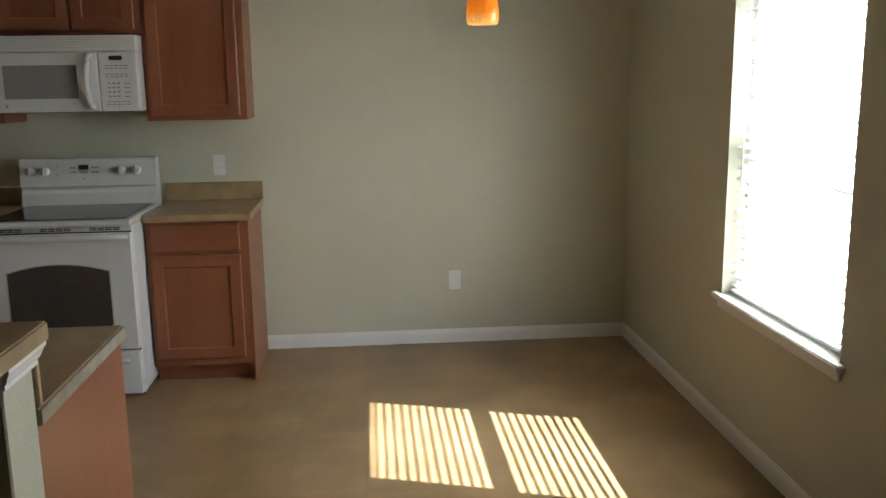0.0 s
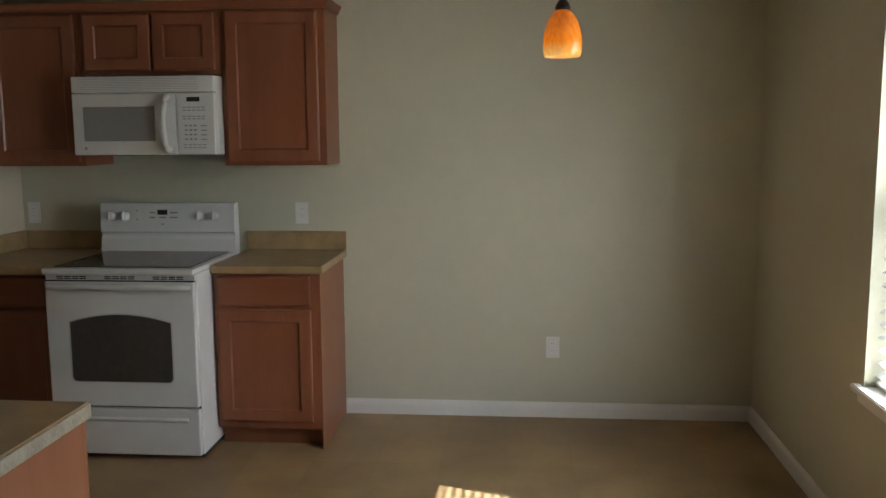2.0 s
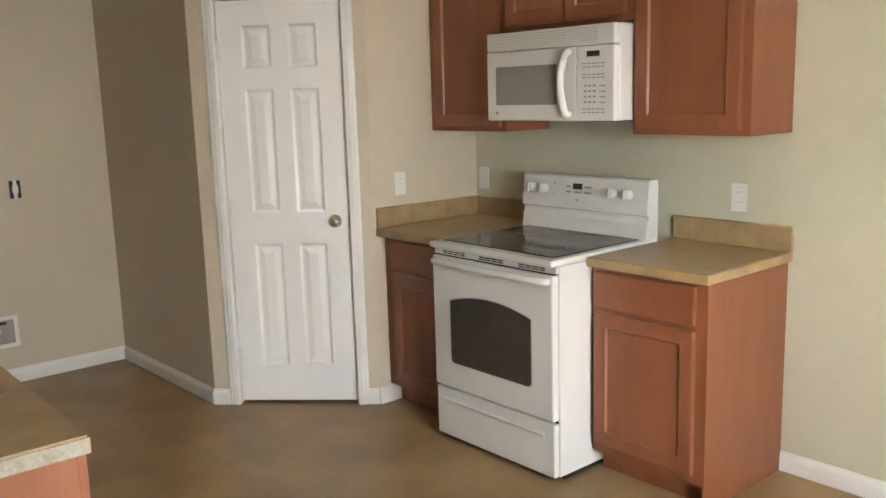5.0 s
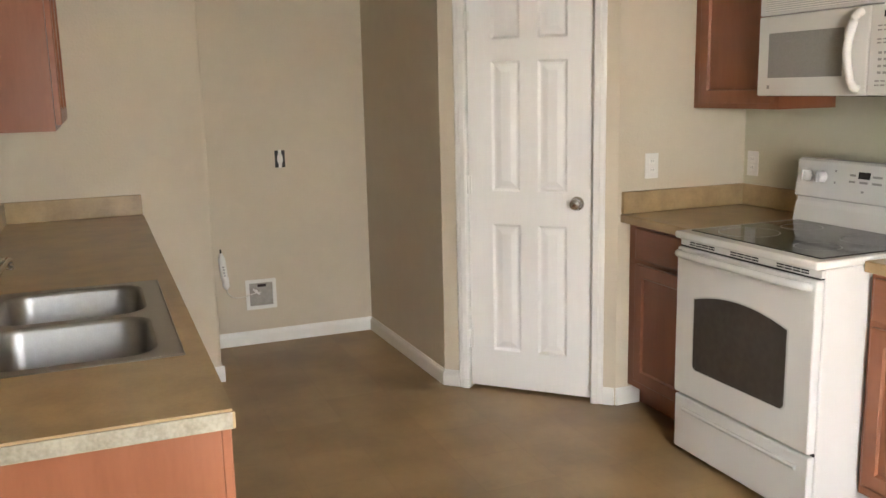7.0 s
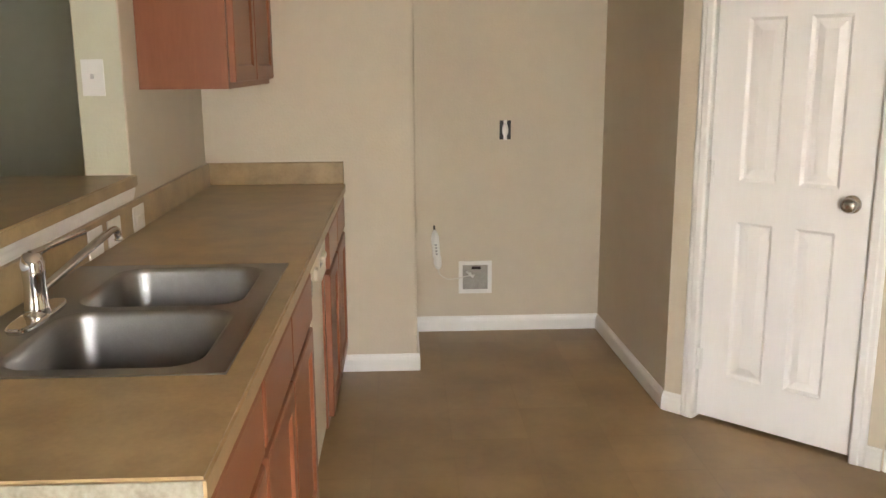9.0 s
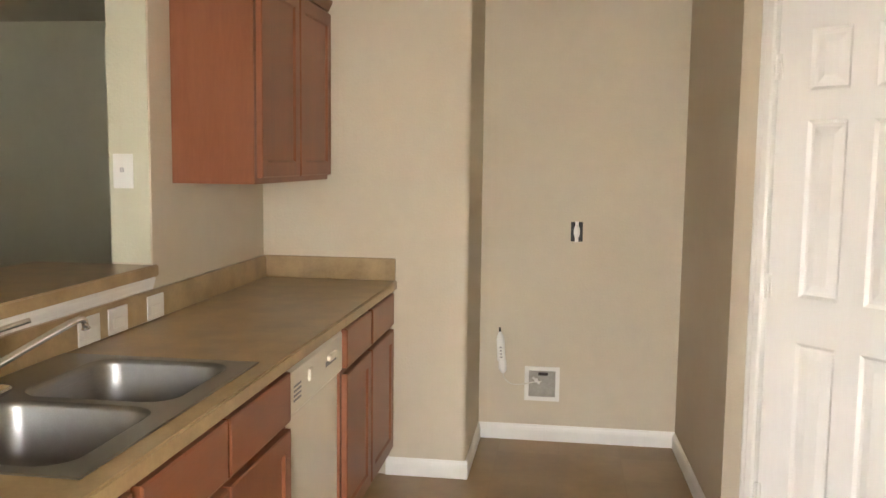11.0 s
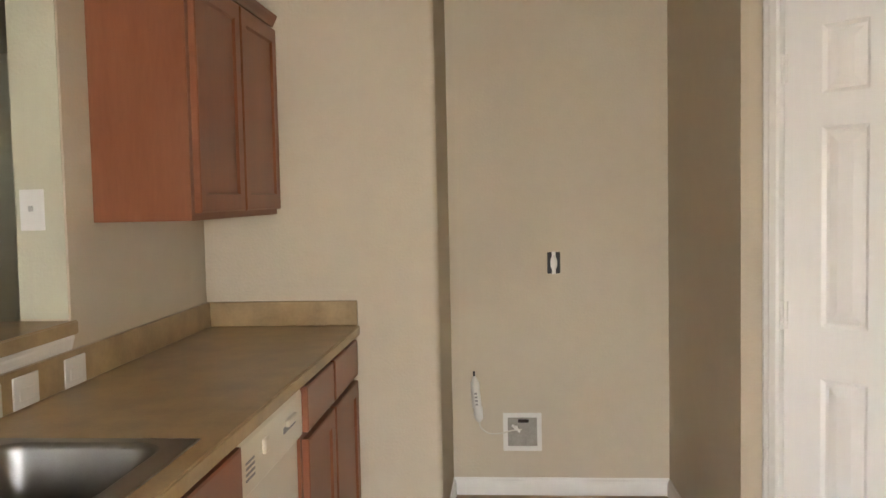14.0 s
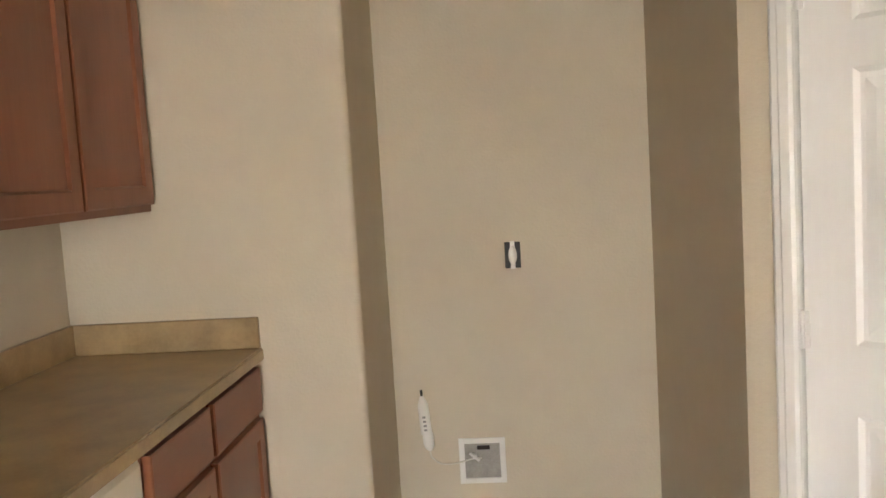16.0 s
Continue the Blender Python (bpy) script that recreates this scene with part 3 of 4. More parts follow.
    def arched(w, h, rise, y0, y1, cx, z0, corner):
        pts = []
        n = 14
        for i in range(n + 1):
            u = -1 + 2 * i / n
            pts.append((cx + u * w / 2, z0 + h + rise * (1 - u * u)))
        low = []
        for sx, a0 in ((1, 0), (-1, 270)):
            for k in range(5):
                a = radians(a0 - 90 * k / 4) if sx > 0 else radians(270 - 90 * k / 4)
                low.append((cx + sx * (w / 2 - corner) + corner * math.cos(a), z0 + corner + corner * math.sin(a)))
        pts = pts + low
        bm = bmesh.new()
        f = [bm.verts.new((x, y0, z)) for x, z in pts]
        b = [bm.verts.new((x, y1, z)) for x, z in pts]
        bm.faces.new(f), bm.faces.new(b)
        m = len(pts)
        for i in range(m):
            bm.faces.new((f[i], f[(i + 1) % m], b[(i + 1) % m], b[i]))
        bmesh.ops.recalc_face_normals(bm, faces=bm.faces)
        return bm
    part("window_rim", arched(0.520, 0.290, 0.040, F - 0.0375, F - 0.034, W / 2, 0.385, 0.025), GREY, d)
    part("oven_window", arched(0.506, 0.282, 0.038, F - 0.0385, F - 0.036, W / 2, 0.389, 0.022), OVENGLASS, d, "dark smoked oven window")
    h = tube(arc(((0.03, F - 0.034, 0.838), (0.045, F - 0.060, 0.842), (0.12, F - 0.074, 0.844), (W / 2, F - 0.078, 0.845), (W - 0.12, F - 0.074, 0.844), (W - 0.045, F - 0.060, 0.842), (W - 0.03, F - 0.034, 0.838))), 0.0145, 14)
    part("handle", h, ENAMEL, d, "white curved bar handle")
    dr = part("drawer", box(0.004, W - 0.004, F - 0.030, F - 0.001, 0.030, 0.256, 0.007, None, 2), ENAMEL, r)
    part("drawer_grip", profile_x(((F - 0.0295, 0.192), (F - 0.036, 0.196), (F - 0.041, 0.206), (F - 0.036, 0.213), (F - 0.0295, 0.214)), 0.06, W - 0.06), ENAMEL, dr)
    # black strips put the shade between door, drawer and rim into colour
    part("door_gap_shade", box(0.006, W - 0.006, F - 0.004, F - 0.001, 0.256, 0.267), BLACK, r, "black strip painted as shade in the gap above the drawer")
    part("rim_gap_shade", box(0.006, W - 0.006, F - 0.020, F - 0.001, 0.8625, 0.868), BLACK, r)
    return r


kitchen_range()


# ---- microwave ----
def microwave():
    W, H, D = 0.756, 0.390, 0.416
    m = thing("microwave", pose(xs0 + 0.003, YB - 0.003, 1.434) @ NARROW, "white over-the-range microwave with a grey window and curved handle", "microwave")
    part("body", box(0, W, -D + 0.035, 0, 0.004, H - 0.002, 0.004), ENAMEL, m)
    part("base_plate", box(0.01, W - 0.01, -D + 0.04, -0.01, 0.0, 0.0045), BLACK, m, "dark underside with vents")
    # top grille
    grille = part("grille", box(0.0, W, -D - 0.002, -D + 0.034, H - 0.082, H - 0.002, 0.006, None, 2), ENAMEL, m)
    part("grille_inset", box(0.035, W - 0.085, -D - 0.0035, -D - 0.001, H - 0.072, H - 0.014), GREY, grille)
    louvres = bmesh.new()
    for k in range(7):
        box(0.036, W - 0.086, -D - 0.0065, -D - 0.003, H - 0.070 + k * 0.0080, H - 0.0660 + k * 0.0080, bm=louvres)
    tagged(part("louvres", louvres, PLASTIC, grille), kind="stuff")
    d = part("door", box(0.0, 0.552, -D - 0.004, -D + 0.034, 0.003, H - 0.085, 0.007, None, 2), ENAMEL, m)
    part("door_window", box(0.060, 0.440, -D - 0.0052, -D - 0.003, 0.072, H - 0.150, 0.0008), GREYGLASS, d, "grey screened window")
    part("emblem", box(0.058, 0.072, -D - 0.0048, -D - 0.003, 0.030, 0.044), INK, d)
    part("handle", tube(arc(((0.516, -D - 0.002, 0.028), (0.506, -D - 0.026, 0.045), (0.498, -D - 0.045, 0.155), (0.506, -D - 0.026, 0.265), (0.516, -D - 0.002, 0.288))), [0.015] * 33, 14), ENAMEL, d, "white curved handle")
    p = part("control_panel", box(0.554, W, -D - 0.004, -D + 0.034, 0.003, H - 0.085, 0.007, None, 2), ENAMEL, m)
    part("display", box(0.612, 0.680, -D - 0.0052, -D - 0.003, 0.262, 0.284), BLACK, p, "small black display")
    prn = bmesh.new()
    for z in (0.232, 0.218, 0.188, 0.176, 0.050, 0.036):
        for i in range(5):
            box(0.588 + i * 0.025, 0.588 + i * 0.025 + 0.018, -D - 0.0046, -D - 0.0035, z, z + 0.005, bm=prn)
    for r in range(4):
        for i in range(3):
            box(0.596 + i * 0.024, 0.596 + i * 0.024 + 0.015, -D - 0.0046, -D - 0.0035, 0.142 - r * 0.022, 0.142 - r * 0.022 + 0.008, bm=prn)
        box(0.680, 0.712, -D - 0.0046, -D - 0.0035, 0.142 - r * 0.022, 0.147 - r * 0.022, bm=prn)
    tagged(part("keypad", prn, INK, p, "grey printed keypad markings"), kind="stuff")


microwave()

# ---- peninsula ----
CX1, CF = -0.338, 2.606       # free end and front edge of the long worktop
FACE = 180
ex = CX1 - 0.018


def pen_cabinet(x_hi, x_lo, fronts, label, open_top=False):
    return base_cabinet(pose(x_hi, YK + 0.002, 0, 0, 0, FACE), x_hi - x_lo, fronts, label, open_top=open_top)


wA = 0.485
cA = pen_cabinet(ex, ex - wA, [("drawer", 0.028, wA - 0.015, *DRAWZ), ("door", 0.028, wA - 0.015, *DOORZ)], "red-brown stained base cabinet at the free end of the peninsula")
part("end_panel", box(-0.007, -0.0005, -0.602, -0.002, 0.0, 0.874), WOOD, cA, "plain red-brown end panel")
part("corner_post", box(-0.0065, 0.020, -0.622, -0.6025, 0.0, 0.874, 0.002), WOOD, cA)
wB = 0.905
sx_hi = ex - wA
pen_cabinet(sx_hi, sx_hi - wB, [("drawer", 0.015, 0.430, *DRAWZ), ("drawer", 0.440, wB - 0.015, *DRAWZ), ("door", 0.015, 0.430, *DOORZ), ("door", 0.440, wB - 0.015, *DOORZ)], "red-brown stained sink base cabinet with two doors", True)
dw_hi = sx_hi - wB
dw_lo = dw_hi - 0.605
wC = dw_lo - PX - 0.003
pen_cabinet(dw_lo, PX + 0.003, [("drawer", 0.020, wC * 0.47 - 0.012, *DRAWZ), ("drawer", wC * 0.47 + 0.012, wC - 0.03, *DRAWZ), ("door", 0.020, wC * 0.47 - 0.012, *DOORZ), ("door", wC * 0.47 + 0.012, wC - 0.03, *DOORZ)], "red-brown base cabinet with two drawers and two doors against wall")


def dishwasher():
    W = 0.598
    d = thing("dishwasher", pose(dw_hi - 0.0035, YK + 0.004, 0, 0, 0, FACE) @ Matrix.Diagonal((1, 0.95, 1, 1)), "off-white built-in dishwasher with a recessed latch panel", "dishwasher")
    part("tub", box(0.003, W - 0.003, -0.58, -0.01, 0.10, 0.868), GREY, d)
    part("kick_plate", box(0.003, W - 0.003, -0.56, -0.02, 0.0, 0.0995), BISQUE, d)
    part("door_panel", box(0.002, W - 0.002, -0.622, -0.580, 0.11, 0.705, 0.006, None, 2), BISQUE, d)
    c = part("control_panel", profile_x(((-0.580, 0.710), (-0.632, 0.710), (-0.640, 0.720), (-0.640, 0.845), (-0.632, 0.866), (-0.580, 0.866)), 0.002, W - 0.002), BISQUE, d)
    part("latch", box(0.40, 0.50, -0.655, -0.639, 0.790, 0.812, 0.006, None, 2), BISQUE, c, "moulded latch handle")
    # grey patch on the flat panel, painted as the recess's shade
    part("latch_recess_shade", box(0.385, 0.515, -0.6415, -0.639, 0.775, 0.792), INK, c)
    vb = bmesh.new()
    for k in range(4):
        box(0.045, 0.115, -0.6415, -0.639, 0.752 + k * 0.014, 0.758 + k * 0.014, bm=vb)
    tagged(part("vent_slots", vb, INK, c, "grey vent slots"), kind="stuff")
    part("dial", shift(box(-0.02, 0.02, -0.012, 0, -0.02, 0.02, 0.006, None, 2), 0.20, -0.640, 0.80), BISQUE, c)


dishwasher()

# long worktop with a cutout for the sink
SKX0, SKX1, SKY0, SKY1 = -1.592, -0.733, 1.998, 2.552


def long_worktop():
    c = thing("countertop", pose(PX, YK, 0.876), "long tan mottled laminate countertop with backsplash and an inset sink", "countertop", "countertops")
    ox, oy = -PX, -YK
    xs = [PX + 0.001, SKX0 + 0.012, SKX1 - 0.012, CX1]
    ys = [YK + 0.001, SKY0 + 0.012, SKY1 - 0.012, CF]
    bm = bmesh.new()
    lo = {(i, j): bm.verts.new((x + ox, y + oy, 0)) for i, x in enumerate(xs) for j, y in enumerate(ys)}
    hi = {(i, j): bm.verts.new((x + ox, y + oy, 0.038)) for i, x in enumerate(xs) for j, y in enumerate(ys)}
    for i in range(3):
        for j in range(3):
            if (i, j) != (1, 1):
                bm.faces.new((hi[i, j], hi[i + 1, j], hi[i + 1, j + 1], hi[i, j + 1]))
                bm.faces.new((lo[i, j], lo[i, j + 1], lo[i + 1, j + 1], lo[i + 1, j]))
    for v0, v1 in [((i, j), (i + 1, j)) for j in (0, 3) for i in range(3)] + [((i, j), (i, j + 1)) for i in (0, 3) for j in range(3)] + [((1, 1), (2, 1)), ((1, 2), (2, 2)), ((1, 1), (1, 2)), ((2, 1), (2, 2))]:
        bm.faces.new((lo[v0], lo[v1], hi[v1], hi[v0]))
    bmesh.ops.recalc_face_normals(bm, faces=bm.faces)
    rim = [e for e in bm.edges if all(v.co.z > 0.03 for v in e.verts) and any(abs(f.normal.z) < 0.5 for f in e.link_faces) and (all(v.co.y > CF + oy - 0.01 for v in e.verts) or all(v.co.x > CX1 + ox - 0.01 for v in e.verts))]
    bmesh.ops.bevel(bm, geom=rim, offset=0.005, segments=2, affect="EDGES")
    part("top", bm, LAMINATE, c)
    part("end_cap", box(CX1 + ox, CX1 + ox + 0.0025, 0.001, CF + oy - 0.005, 0.001, 0.034, 0.001), ENDCAP, c, "pale speckled laminate end strip")
    part("backsplash", box(0.021, CX1 + ox, 0.001, 0.020, 0.0385, 0.139, 0.003), LAMINATE, c)
    part("side_splash", box(0.001, 0.020, 0.001, CF + oy - 0.006, 0.0385, 0.139, 0.003), LAMINATE, c)


long_worktop()


def kitchen_sink():
    s = thing("sink", pose(SKX0, SKY0, 0.914), "double-bowl brushed stainless steel drop-in sink", "sink")
    W, D = SKX1 - SKX0, SKY1 - SKY0
    bowls = ((0.035, 0.408), (0.450, W - 0.038))
    y0, y1 = 0.128, D - 0.055

    def ring(x0, x1, ya, yb, z, r, n=6):
        out = []
        for cx, cy, a0 in ((x1 - r, yb - r, 0), (x0 + r, yb - r, 90), (x0 + r, ya + r, 180), (x1 - r, ya + r, 270)):
            for k in range(n + 1):
                a = radians(a0 + 90 * k / n)
                out.append((cx + r * math.cos(a), cy + r * math.sin(a), z))
        return out
    for bx0, bx1 in bowls:
        bm = bmesh.new()
        loops = []
        for g, z, r in ((-0.006, 0.004, 0.075), (0.0, 0.001, 0.07), (0.004, -0.010, 0.068), (0.012, -0.120, 0.062), (0.022, -0.155, 0.055), (0.045, -0.172, 0.04)):
            loops.append([bm.verts.new(p) for p in ring(bx0 + g, bx1 - g, y0 + g, y1 - g, z, r)])
        for a, b in zip(loops, loops[1:]):
            n = len(a)
            for i in range(n):
                bm.faces.new((a[i], a[(i + 1) % n], b[(i + 1) % n], b[i])).smooth = True
        bm.faces.new(loops[-1])
        bmesh.ops.recalc_face_normals(bm, faces=bm.faces)
        if bm.faces[-1].normal.z < 0:
            bmesh.ops.reverse_faces(bm, faces=bm.faces)
        b = part("bowl", bm, STEEL, s)
        part("drain", shift(lathe(((0.0, 0.001), (0.028, 0.001), (0.034, 0.004), (0.045, 0.005), (0.048, 0.002)), 28), (bx0 + bx1) / 2, (y0 + y1) / 2, -0.1715), CHROME, b, "round strainer drain")
    # deck: strips between the bowls, with rounded bowl corners filled in
    bm = bmesh.new()
    top = 0.004
    outer = ring(0, W, 0, D, top, 0.02)
    r = 0.075

    def quad(xa, xb, ya, yb):
        bm.faces.new([bm.verts.new(p) for p in ((xa, ya, top), (xb, ya, top), (xb, yb, top), (xa, yb, top))])
    g = 0.006
    cuts = [0.0, bowls[0][0] - g, bowls[0][1] + g, bowls[1][0] - g, bowls[1][1] + g, W]
    quad(0, W, 0, y0 - g)
    quad(0, W, y1 + g, D)
    for k in (0, 2, 4):
        quad(cuts[k], cuts[k + 1], y0 - g, y1 + g)
    for bx0, bx1 in bowls:
        for cx, cy, sx, sy in ((bx1 + g, y1 + g, 1, 1), (bx0 - g, y1 + g, -1, 1), (bx0 - g, y0 - g, -1, -1), (bx1 + g, y0 - g, 1, -1)):
            c = bm.verts.new((cx, cy, top))
            pts = []
            for k in range(7):
                a = radians(90 * k / 6)
                pts.append(bm.verts.new((cx - sx * r + sx * r * math.cos(a), cy - sy * r + sy * r * math.sin(a), top)))
            for p0, p1 in zip(pts, pts[1:]):
                f = bm.faces.new((c, p0, p1))
    bmesh.ops.recalc_face_normals(bm, faces=bm.faces)
    for f in bm.faces:
        if f.normal.z < 0:
            f.normal_flip()
    part("deck", bm, STEEL, s)
    rim = bmesh.new()
    for xa, xb, ya, yb in ((0, W, -0.004, 0), (0, W, D, D + 0.004), (-0.004, 0, -0.004, D + 0.004), (W, W + 0.004, -0.004, D + 0.004)):
        box(xa, xb, ya, yb, 0.0004, 0.0042, 0.0015, rim)
    part("rim", rim, STEEL, s)


kitchen_sink()


def faucet():
    fx, fy = -1.090, SKY0 + 0.088
    f = thing("faucet", pose(fx, fy, 0.9185), "chrome single-lever kitchen faucet with a long low swing spout", "faucet")
    part("base_plate", prism([(0.125 * math.copysign(abs(math.cos(a)) ** 0.6, math.cos(a)), 0.030 * math.copysign(abs(math.sin(a)) ** 0.6, math.sin(a))) for a in [2 * math.pi * i / 32 for i in range(32)]], 0, 0.014, 0.004), CHROME, f)
    part("body", lathe(((0, 0.012), (0.030, 0.013), (0.025, 0.028), (0.0225, 0.075), (0.024, 0.098), (0.025, 0.122), (0.018, 0.144), (0, 0.149))), CHROME, f)
    part("spout", tube(arc(((-0.012, 0.004, 0.058), (-0.08, 0.018, 0.075), (-0.20, 0.042, 0.106), (-0.30, 0.063, 0.130), (-0.332, 0.070, 0.130), (-0.342, 0.072, 0.106))), [0.010] * 24 + [0.009] * 16 + [0.012], 14), CHROME, f)
    part("lever", tube(arc(((0, 0, 0.138), (-0.03, 0.020, 0.150), (-0.07, 0.055, 0.163), (-0.10, 0.080, 0.172))), [0.014, 0.013, 0.012, 0.011, 0.010, 0.009, 0.008, 0.0075] + [0.0065] * 17, 12), CHROME, f)


faucet()


# ---- bar ----
def bar():
    b = thing("bar_top", pose(JX, 1.544, 1.057), "tan mottled laminate raised bar top over the low wall", "bar counter")
    X1 = BX1 + 0.034 - JX
    part("top", prism(((0.0045, 0), (X1, 0), (X1, 0.447), (-0.016, 0.447), (-0.016, 0.4325), (0.0045, 0.4325)), 0, 0.040, 0.004), LAMINATE, b)
    pts = ((0, 0), (0.014, 0), (0.014, -0.010), (0.011, -0.018), (0.008, -0.032), (0.005, -0.038), (0.005, -0.048), (0, -0.048))
    yk = YK - 1.544
    part("moulding", shift(profile_x([(y, z) for y, z in pts], 0.004, BX1 - JX), 0, yk - 0.0015, -0.0005), TRIM, b, "white painted moulding under the bar")
    bm = bmesh.new()
    n = len(pts)
    ya, yb = BY0 - 1.544, yk
    pts = [(1.9 * o, z) for o, z in pts]
    va = [bm.verts.new((BX1 - JX + o, ya - o, z)) for o, z in pts]
    vb = [bm.verts.new((BX1 - JX + o, yb + o / 1.9, z)) for o, z in pts]
    bm.faces.new(va), bm.faces.new(vb)
    for i in range(n):
        bm.faces.new((va[i], va[(i + 1) % n], vb[(i + 1) % n], vb[i]))
    bmesh.ops.recalc_face_normals(bm, faces=bm.faces)
    part("end_moulding", shift(bm, 0.0005, 0, -0.0005), TRIM, b, "white painted moulding round the bar end")


bar()
wall_cabinet(pose(-2.318, YK, 0, 0, 0, FACE), -2.318 - PX - 0.002, 1.369, 2.115, [(0.022, 0.455), (0.469, -2.318 - PX - 0.024)], "red-brown stained wall cabinet with two doors over the worktop", left=True)


# ---- outlets, switches ----
def plate(m, label, kind="outlet"):
    """A cover plate; local -y faces the room, centre at the origin."""
    o = thing("wall_outlet" if kind == "outlet" else "light_switch", m, label, "outlet" if kind == "outlet" else "light switch", "wall plates")
    part("cover_plate", box(-0.036, 0.036, -0.006, -0.0005, -0.058, 0.058, 0.0025, None, 2), PLASTIC, o)
    if kind == "outlet":
        for z in (-0.020, 0.020):
            s = part("socket", box(-0.016, 0.016, -0.0085, -0.0055, z - 0.014, z + 0.014, 0.002), TRIM, o)
            hs = bmesh.new()
            for x in (-0.006, 0.006):
                box(x - 0.0012, x + 0.0012, -0.0092, -0.0082, z - 0.002, z + 0.007, bm=hs)
            part("slots", hs, INK, s)
    else:
        part("toggle", box(-0.005, 0.005, -0.018, -0.0055, -0.004, 0.012, 0.002), GREY, o)
    return o


plate(pose(0.847, YB, 0.389), "white duplex outlet low on the sage wall")
plate(pose(-0.505, YB, 1.112), "white outlet on the wall beside the range")
plate(pose(-2.02, YB, 1.112), "white outlet in the corner behind the worktop")
plate(pose(SIDE, 4.764, 1.125, 0, 0, 90), "white outlet on the short wall by the door")
plate(pose(JX + 0.003, 1.882, 1.412, 0, 0, 90), "white light switch on the wall end", "switch")


def flat_plate(x):
    o = thing("wall_outlet", pose(x, YK + 0.0205, 0.952, 0, 0, 180), "pale square outlet plate on the laminate backsplash", "outlet", "backsplash plates")
    part("cover_plate", box(-0.058, 0.058, -0.006, -0.0005, -0.034, 0.048, 0.003, None, 2), PLASTIC, o)
    part("insert", box(-0.034, 0.034, -0.008, -0.0055, -0.016, 0.016, 0.0015), TRIM, o)


for x in (-1.716, -1.880, -2.128):
    flat_plate(x)


def open_outlet():
    o = thing("wall_outlet", pose(AX, 3.418, 1.106, 0, 0, 90), "uncovered white outlet in a black wall box", "outlet")
    part("wall_box", box(-0.030, 0.030, -0.0035, -0.0005, -0.050, 0.050, 0.001), BLACK, o, "black open wall box")
    body = lathe(((0, -0.009), (0.019, -0.009), (0.019, -0.003), (0, -0.003)), 20)
    bmesh.ops.rotate(body, cent=(0, 0, 0), matrix=Matrix.Rotation(radians(-90), 3, "X"), verts=body.verts)
    bmesh.ops.scale(body, vec=(0.85, 1, 1.9), verts=body.verts)
    for v in body.verts:
        v.co.y = -0.009 if abs(v.co.y) > 0.006 else -0.0033
    part("receptacle", body, TRIM, o)
    part("strap", box(-0.009, 0.009, -0.0055, -0.0033, -0.053, 0.053, 0.0005), TRIM, o)


open_outlet()


def water_box():
    w = thing("water_box", pose(AX, 3.260, 0.305, 0, 0, 90), "white recessed ice-maker water box with a valve", "water box")
    fr = bmesh.new()
    s, t = 0.091, 0.022
    for x0, x1, z0, z1 in ((-s, -s + t, -s, s), (s - t, s, -s, s), (-s + t, s - t, -s, -s + t), (-s + t, s - t, s - t, s)):
        box(x0, x1, -0.010, -0.0005, z0, z1, 0.002, fr)
    part("frame", fr, TRIM, w)
    # mottled grey sheet, darker than the white frame
    part("back", box(-s + t, s - t, -0.003, -0.0005, -s + t, s - t), GREYPLASTER, w, "mottled grey box interior")
    v = tube(((-0.030, -0.003, 0.020), (-0.030, -0.022, 0.020)), 0.009)
    tube(((-0.048, -0.020, 0.036), (-0.012, -0.020, 0.004)), 0.006, 10, v)
    part("valve", v, PLASTIC, w, "white plastic valve")
    bm = bmesh.new()
    box(-0.02, 0.03, -0.012, -0.003, 0.045, 0.060, 0.002, bm)
    part("pipe_stub", bm, BRONZE, w)


water_box()


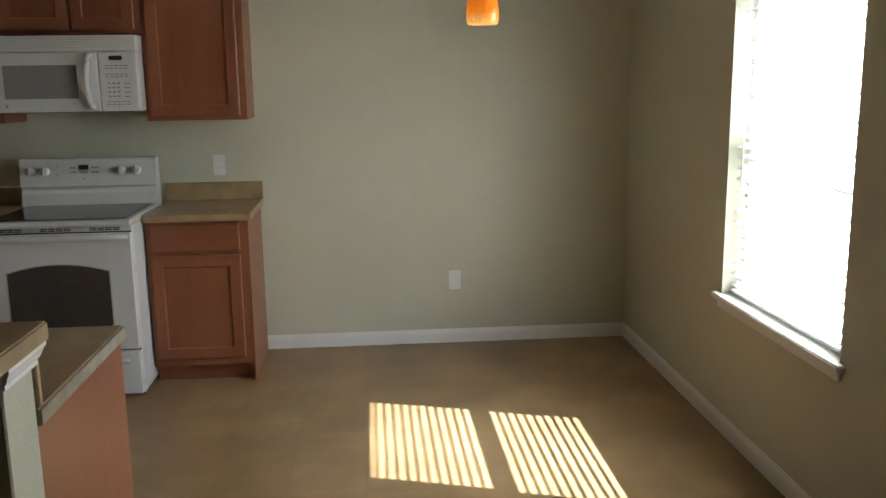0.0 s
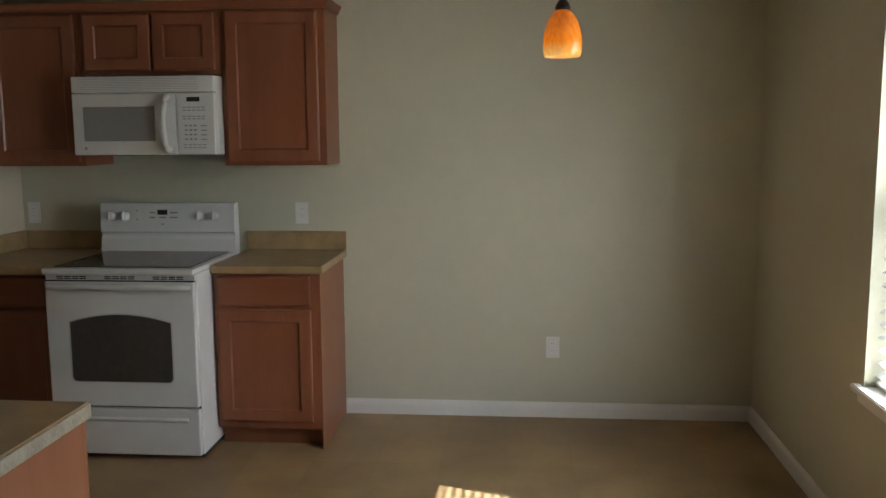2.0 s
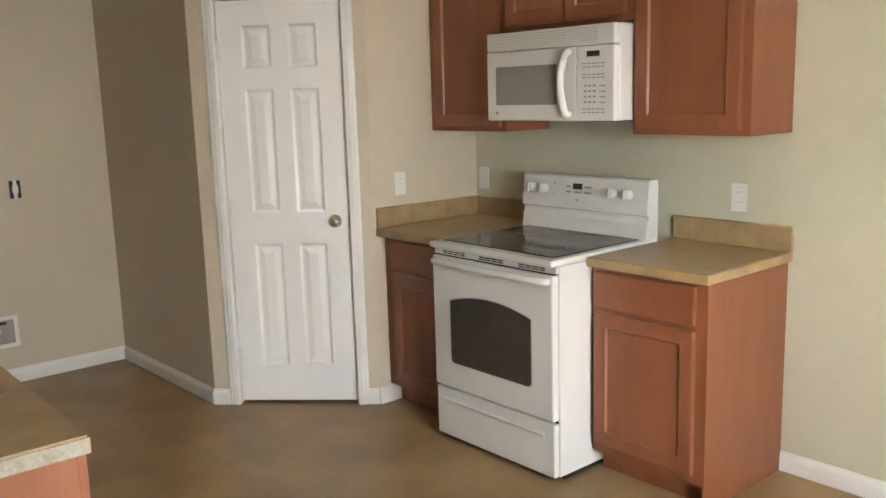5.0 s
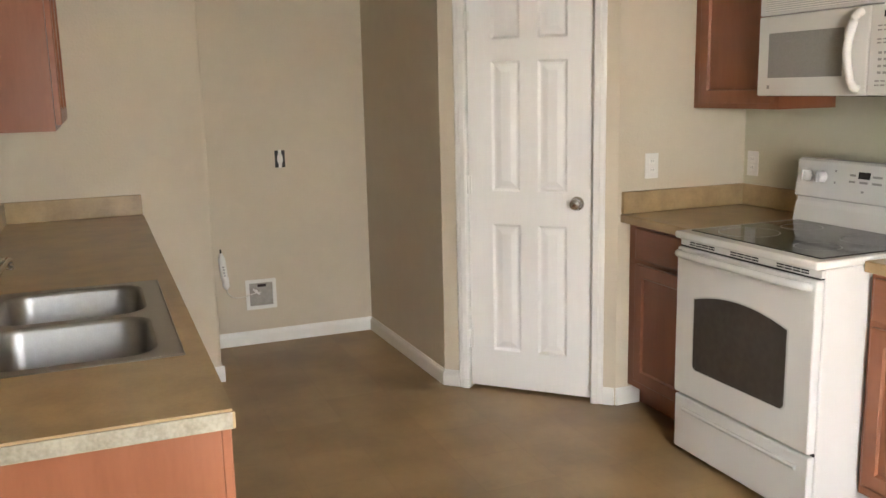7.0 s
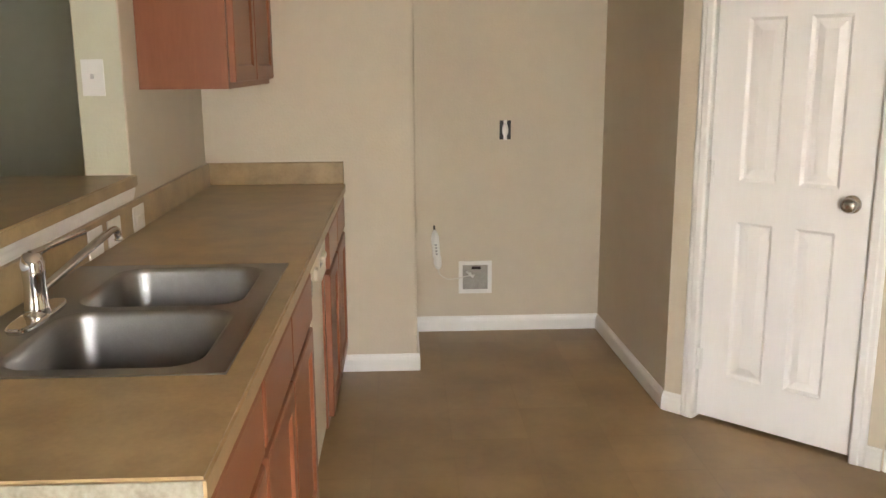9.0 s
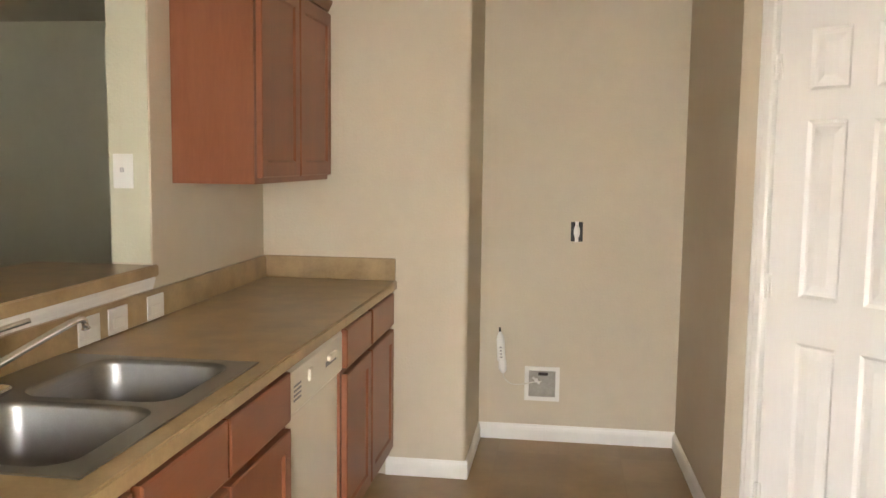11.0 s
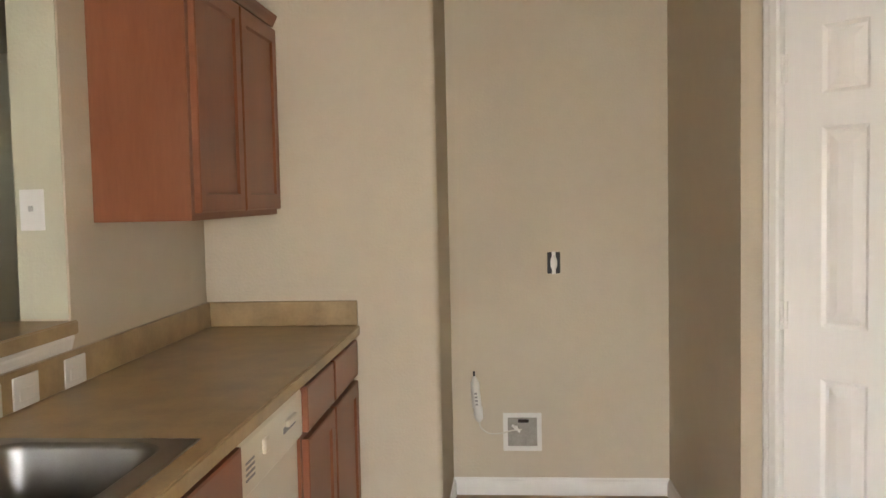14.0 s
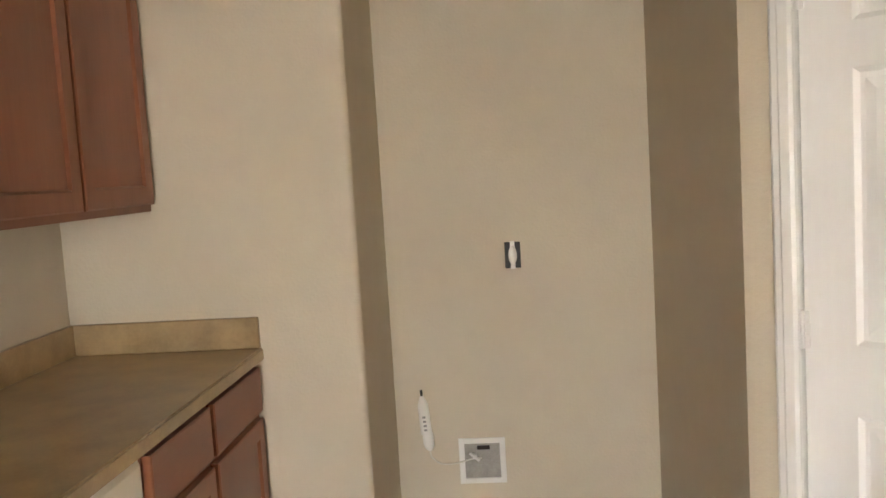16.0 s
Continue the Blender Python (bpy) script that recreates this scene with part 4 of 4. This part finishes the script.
def filter_line():
    f = thing("water_filter", pose(AX, 3.036, 0.314), "white inline water filter hanging on thin tubing", "water filter")
    part("canister", tube(((0.026, 0.022, 0.045), (0.026, 0.021, 0.060), (0.025, 0.018, 0.075), (0.025, 0.017, 0.110), (0.024, 0.012, 0.112), (0.023, 0.004, 0.225), (0.023, 0.003, 0.240), (0.022, 0.001, 0.262)), [0.008, 0.019, 0.021, 0.021, 0.022, 0.021, 0.016, 0.006], 16), PLASTIC, f)
    lb = bmesh.new()
    for k in range(4):
        box(0.044, 0.0465, 0.006 - k * 0.0015, 0.018 - k * 0.0015, 0.128 + k * 0.017, 0.136 + k * 0.017, bm=lb)
    tagged(part("label_print", lb, INK, f, "small grey print"), kind="stuff")
    part("cap", tube(((0.022, 0.001, 0.262), (0.022, 0.0, 0.285)), 0.005, 10), BLACK, f, "black tube fitting")
    part("tubing", tube(arc(((0.026, 0.022, 0.046), (0.026, 0.030, 0.015), (0.024, 0.070, -0.012), (0.022, 0.130, -0.010), (0.012, 0.180, 0.000), (0.012, 0.222, 0.004))), 0.0035, 8), GLASSY, f, "thin clear tubing")


GLASSY = material("clear_tubing", (0.72, 0.68, 0.60), 0.25, 0, 10, 0.05)
filter_line()


# ---- pendant lamp ----
def pendant():
    px, py, pz = 0.803, 3.62, 1.778
    p = thing("pendant_lamp", pose(px, py, pz), "amber glass pendant lamp, lit, on a black cord", "pendant lamp")
    prof = [(0.058, 0.0), (0.0625, 0.018), (0.0635, 0.045), (0.060, 0.078), (0.051, 0.110), (0.036, 0.136), (0.022, 0.150)]
    part("shade", lathe(prof + [(r - 0.004, z) for r, z in prof[::-1]] + [prof[0]], 40), AMBER, p, "mottled amber glass shade")
    part("bulb", lathe(((0, 0.012), (0.018, 0.016), (0.028, 0.034), (0.028, 0.052), (0.017, 0.085), (0.014, 0.115), (0, 0.118)), 24), BULB, p, "lit bulb")
    part("fitter", lathe(((0, 0.148), (0.024, 0.148), (0.025, 0.158), (0.019, 0.172), (0.012, 0.180), (0.007, 0.200), (0, 0.202)), 28), BRONZE, p, "dark bronze cap")
    part("cord", tube(((0, 0, 0.198), (0, 0, CEIL - pz - 0.022)), 0.004, 10), BRONZE, p)
    part("canopy", lathe(((0, CEIL - pz - 0.024), (0.03, CEIL - pz - 0.024), (0.06, CEIL - pz - 0.008), (0.062, CEIL - pz - 0.001), (0, CEIL - pz - 0.001)), 32), BRONZE, p)


pendant()


def smoke_alarm():
    s = thing("smoke_alarm", pose(-3.6, 0.9, CEIL), "round white smoke alarm on the ceiling", "smoke alarm")
    part("housing", lathe(((0, -0.040), (0.045, -0.040), (0.060, -0.032), (0.066, -0.010), (0.066, -0.0005), (0, -0.0005)), 32), PLASTIC, s)


smoke_alarm()
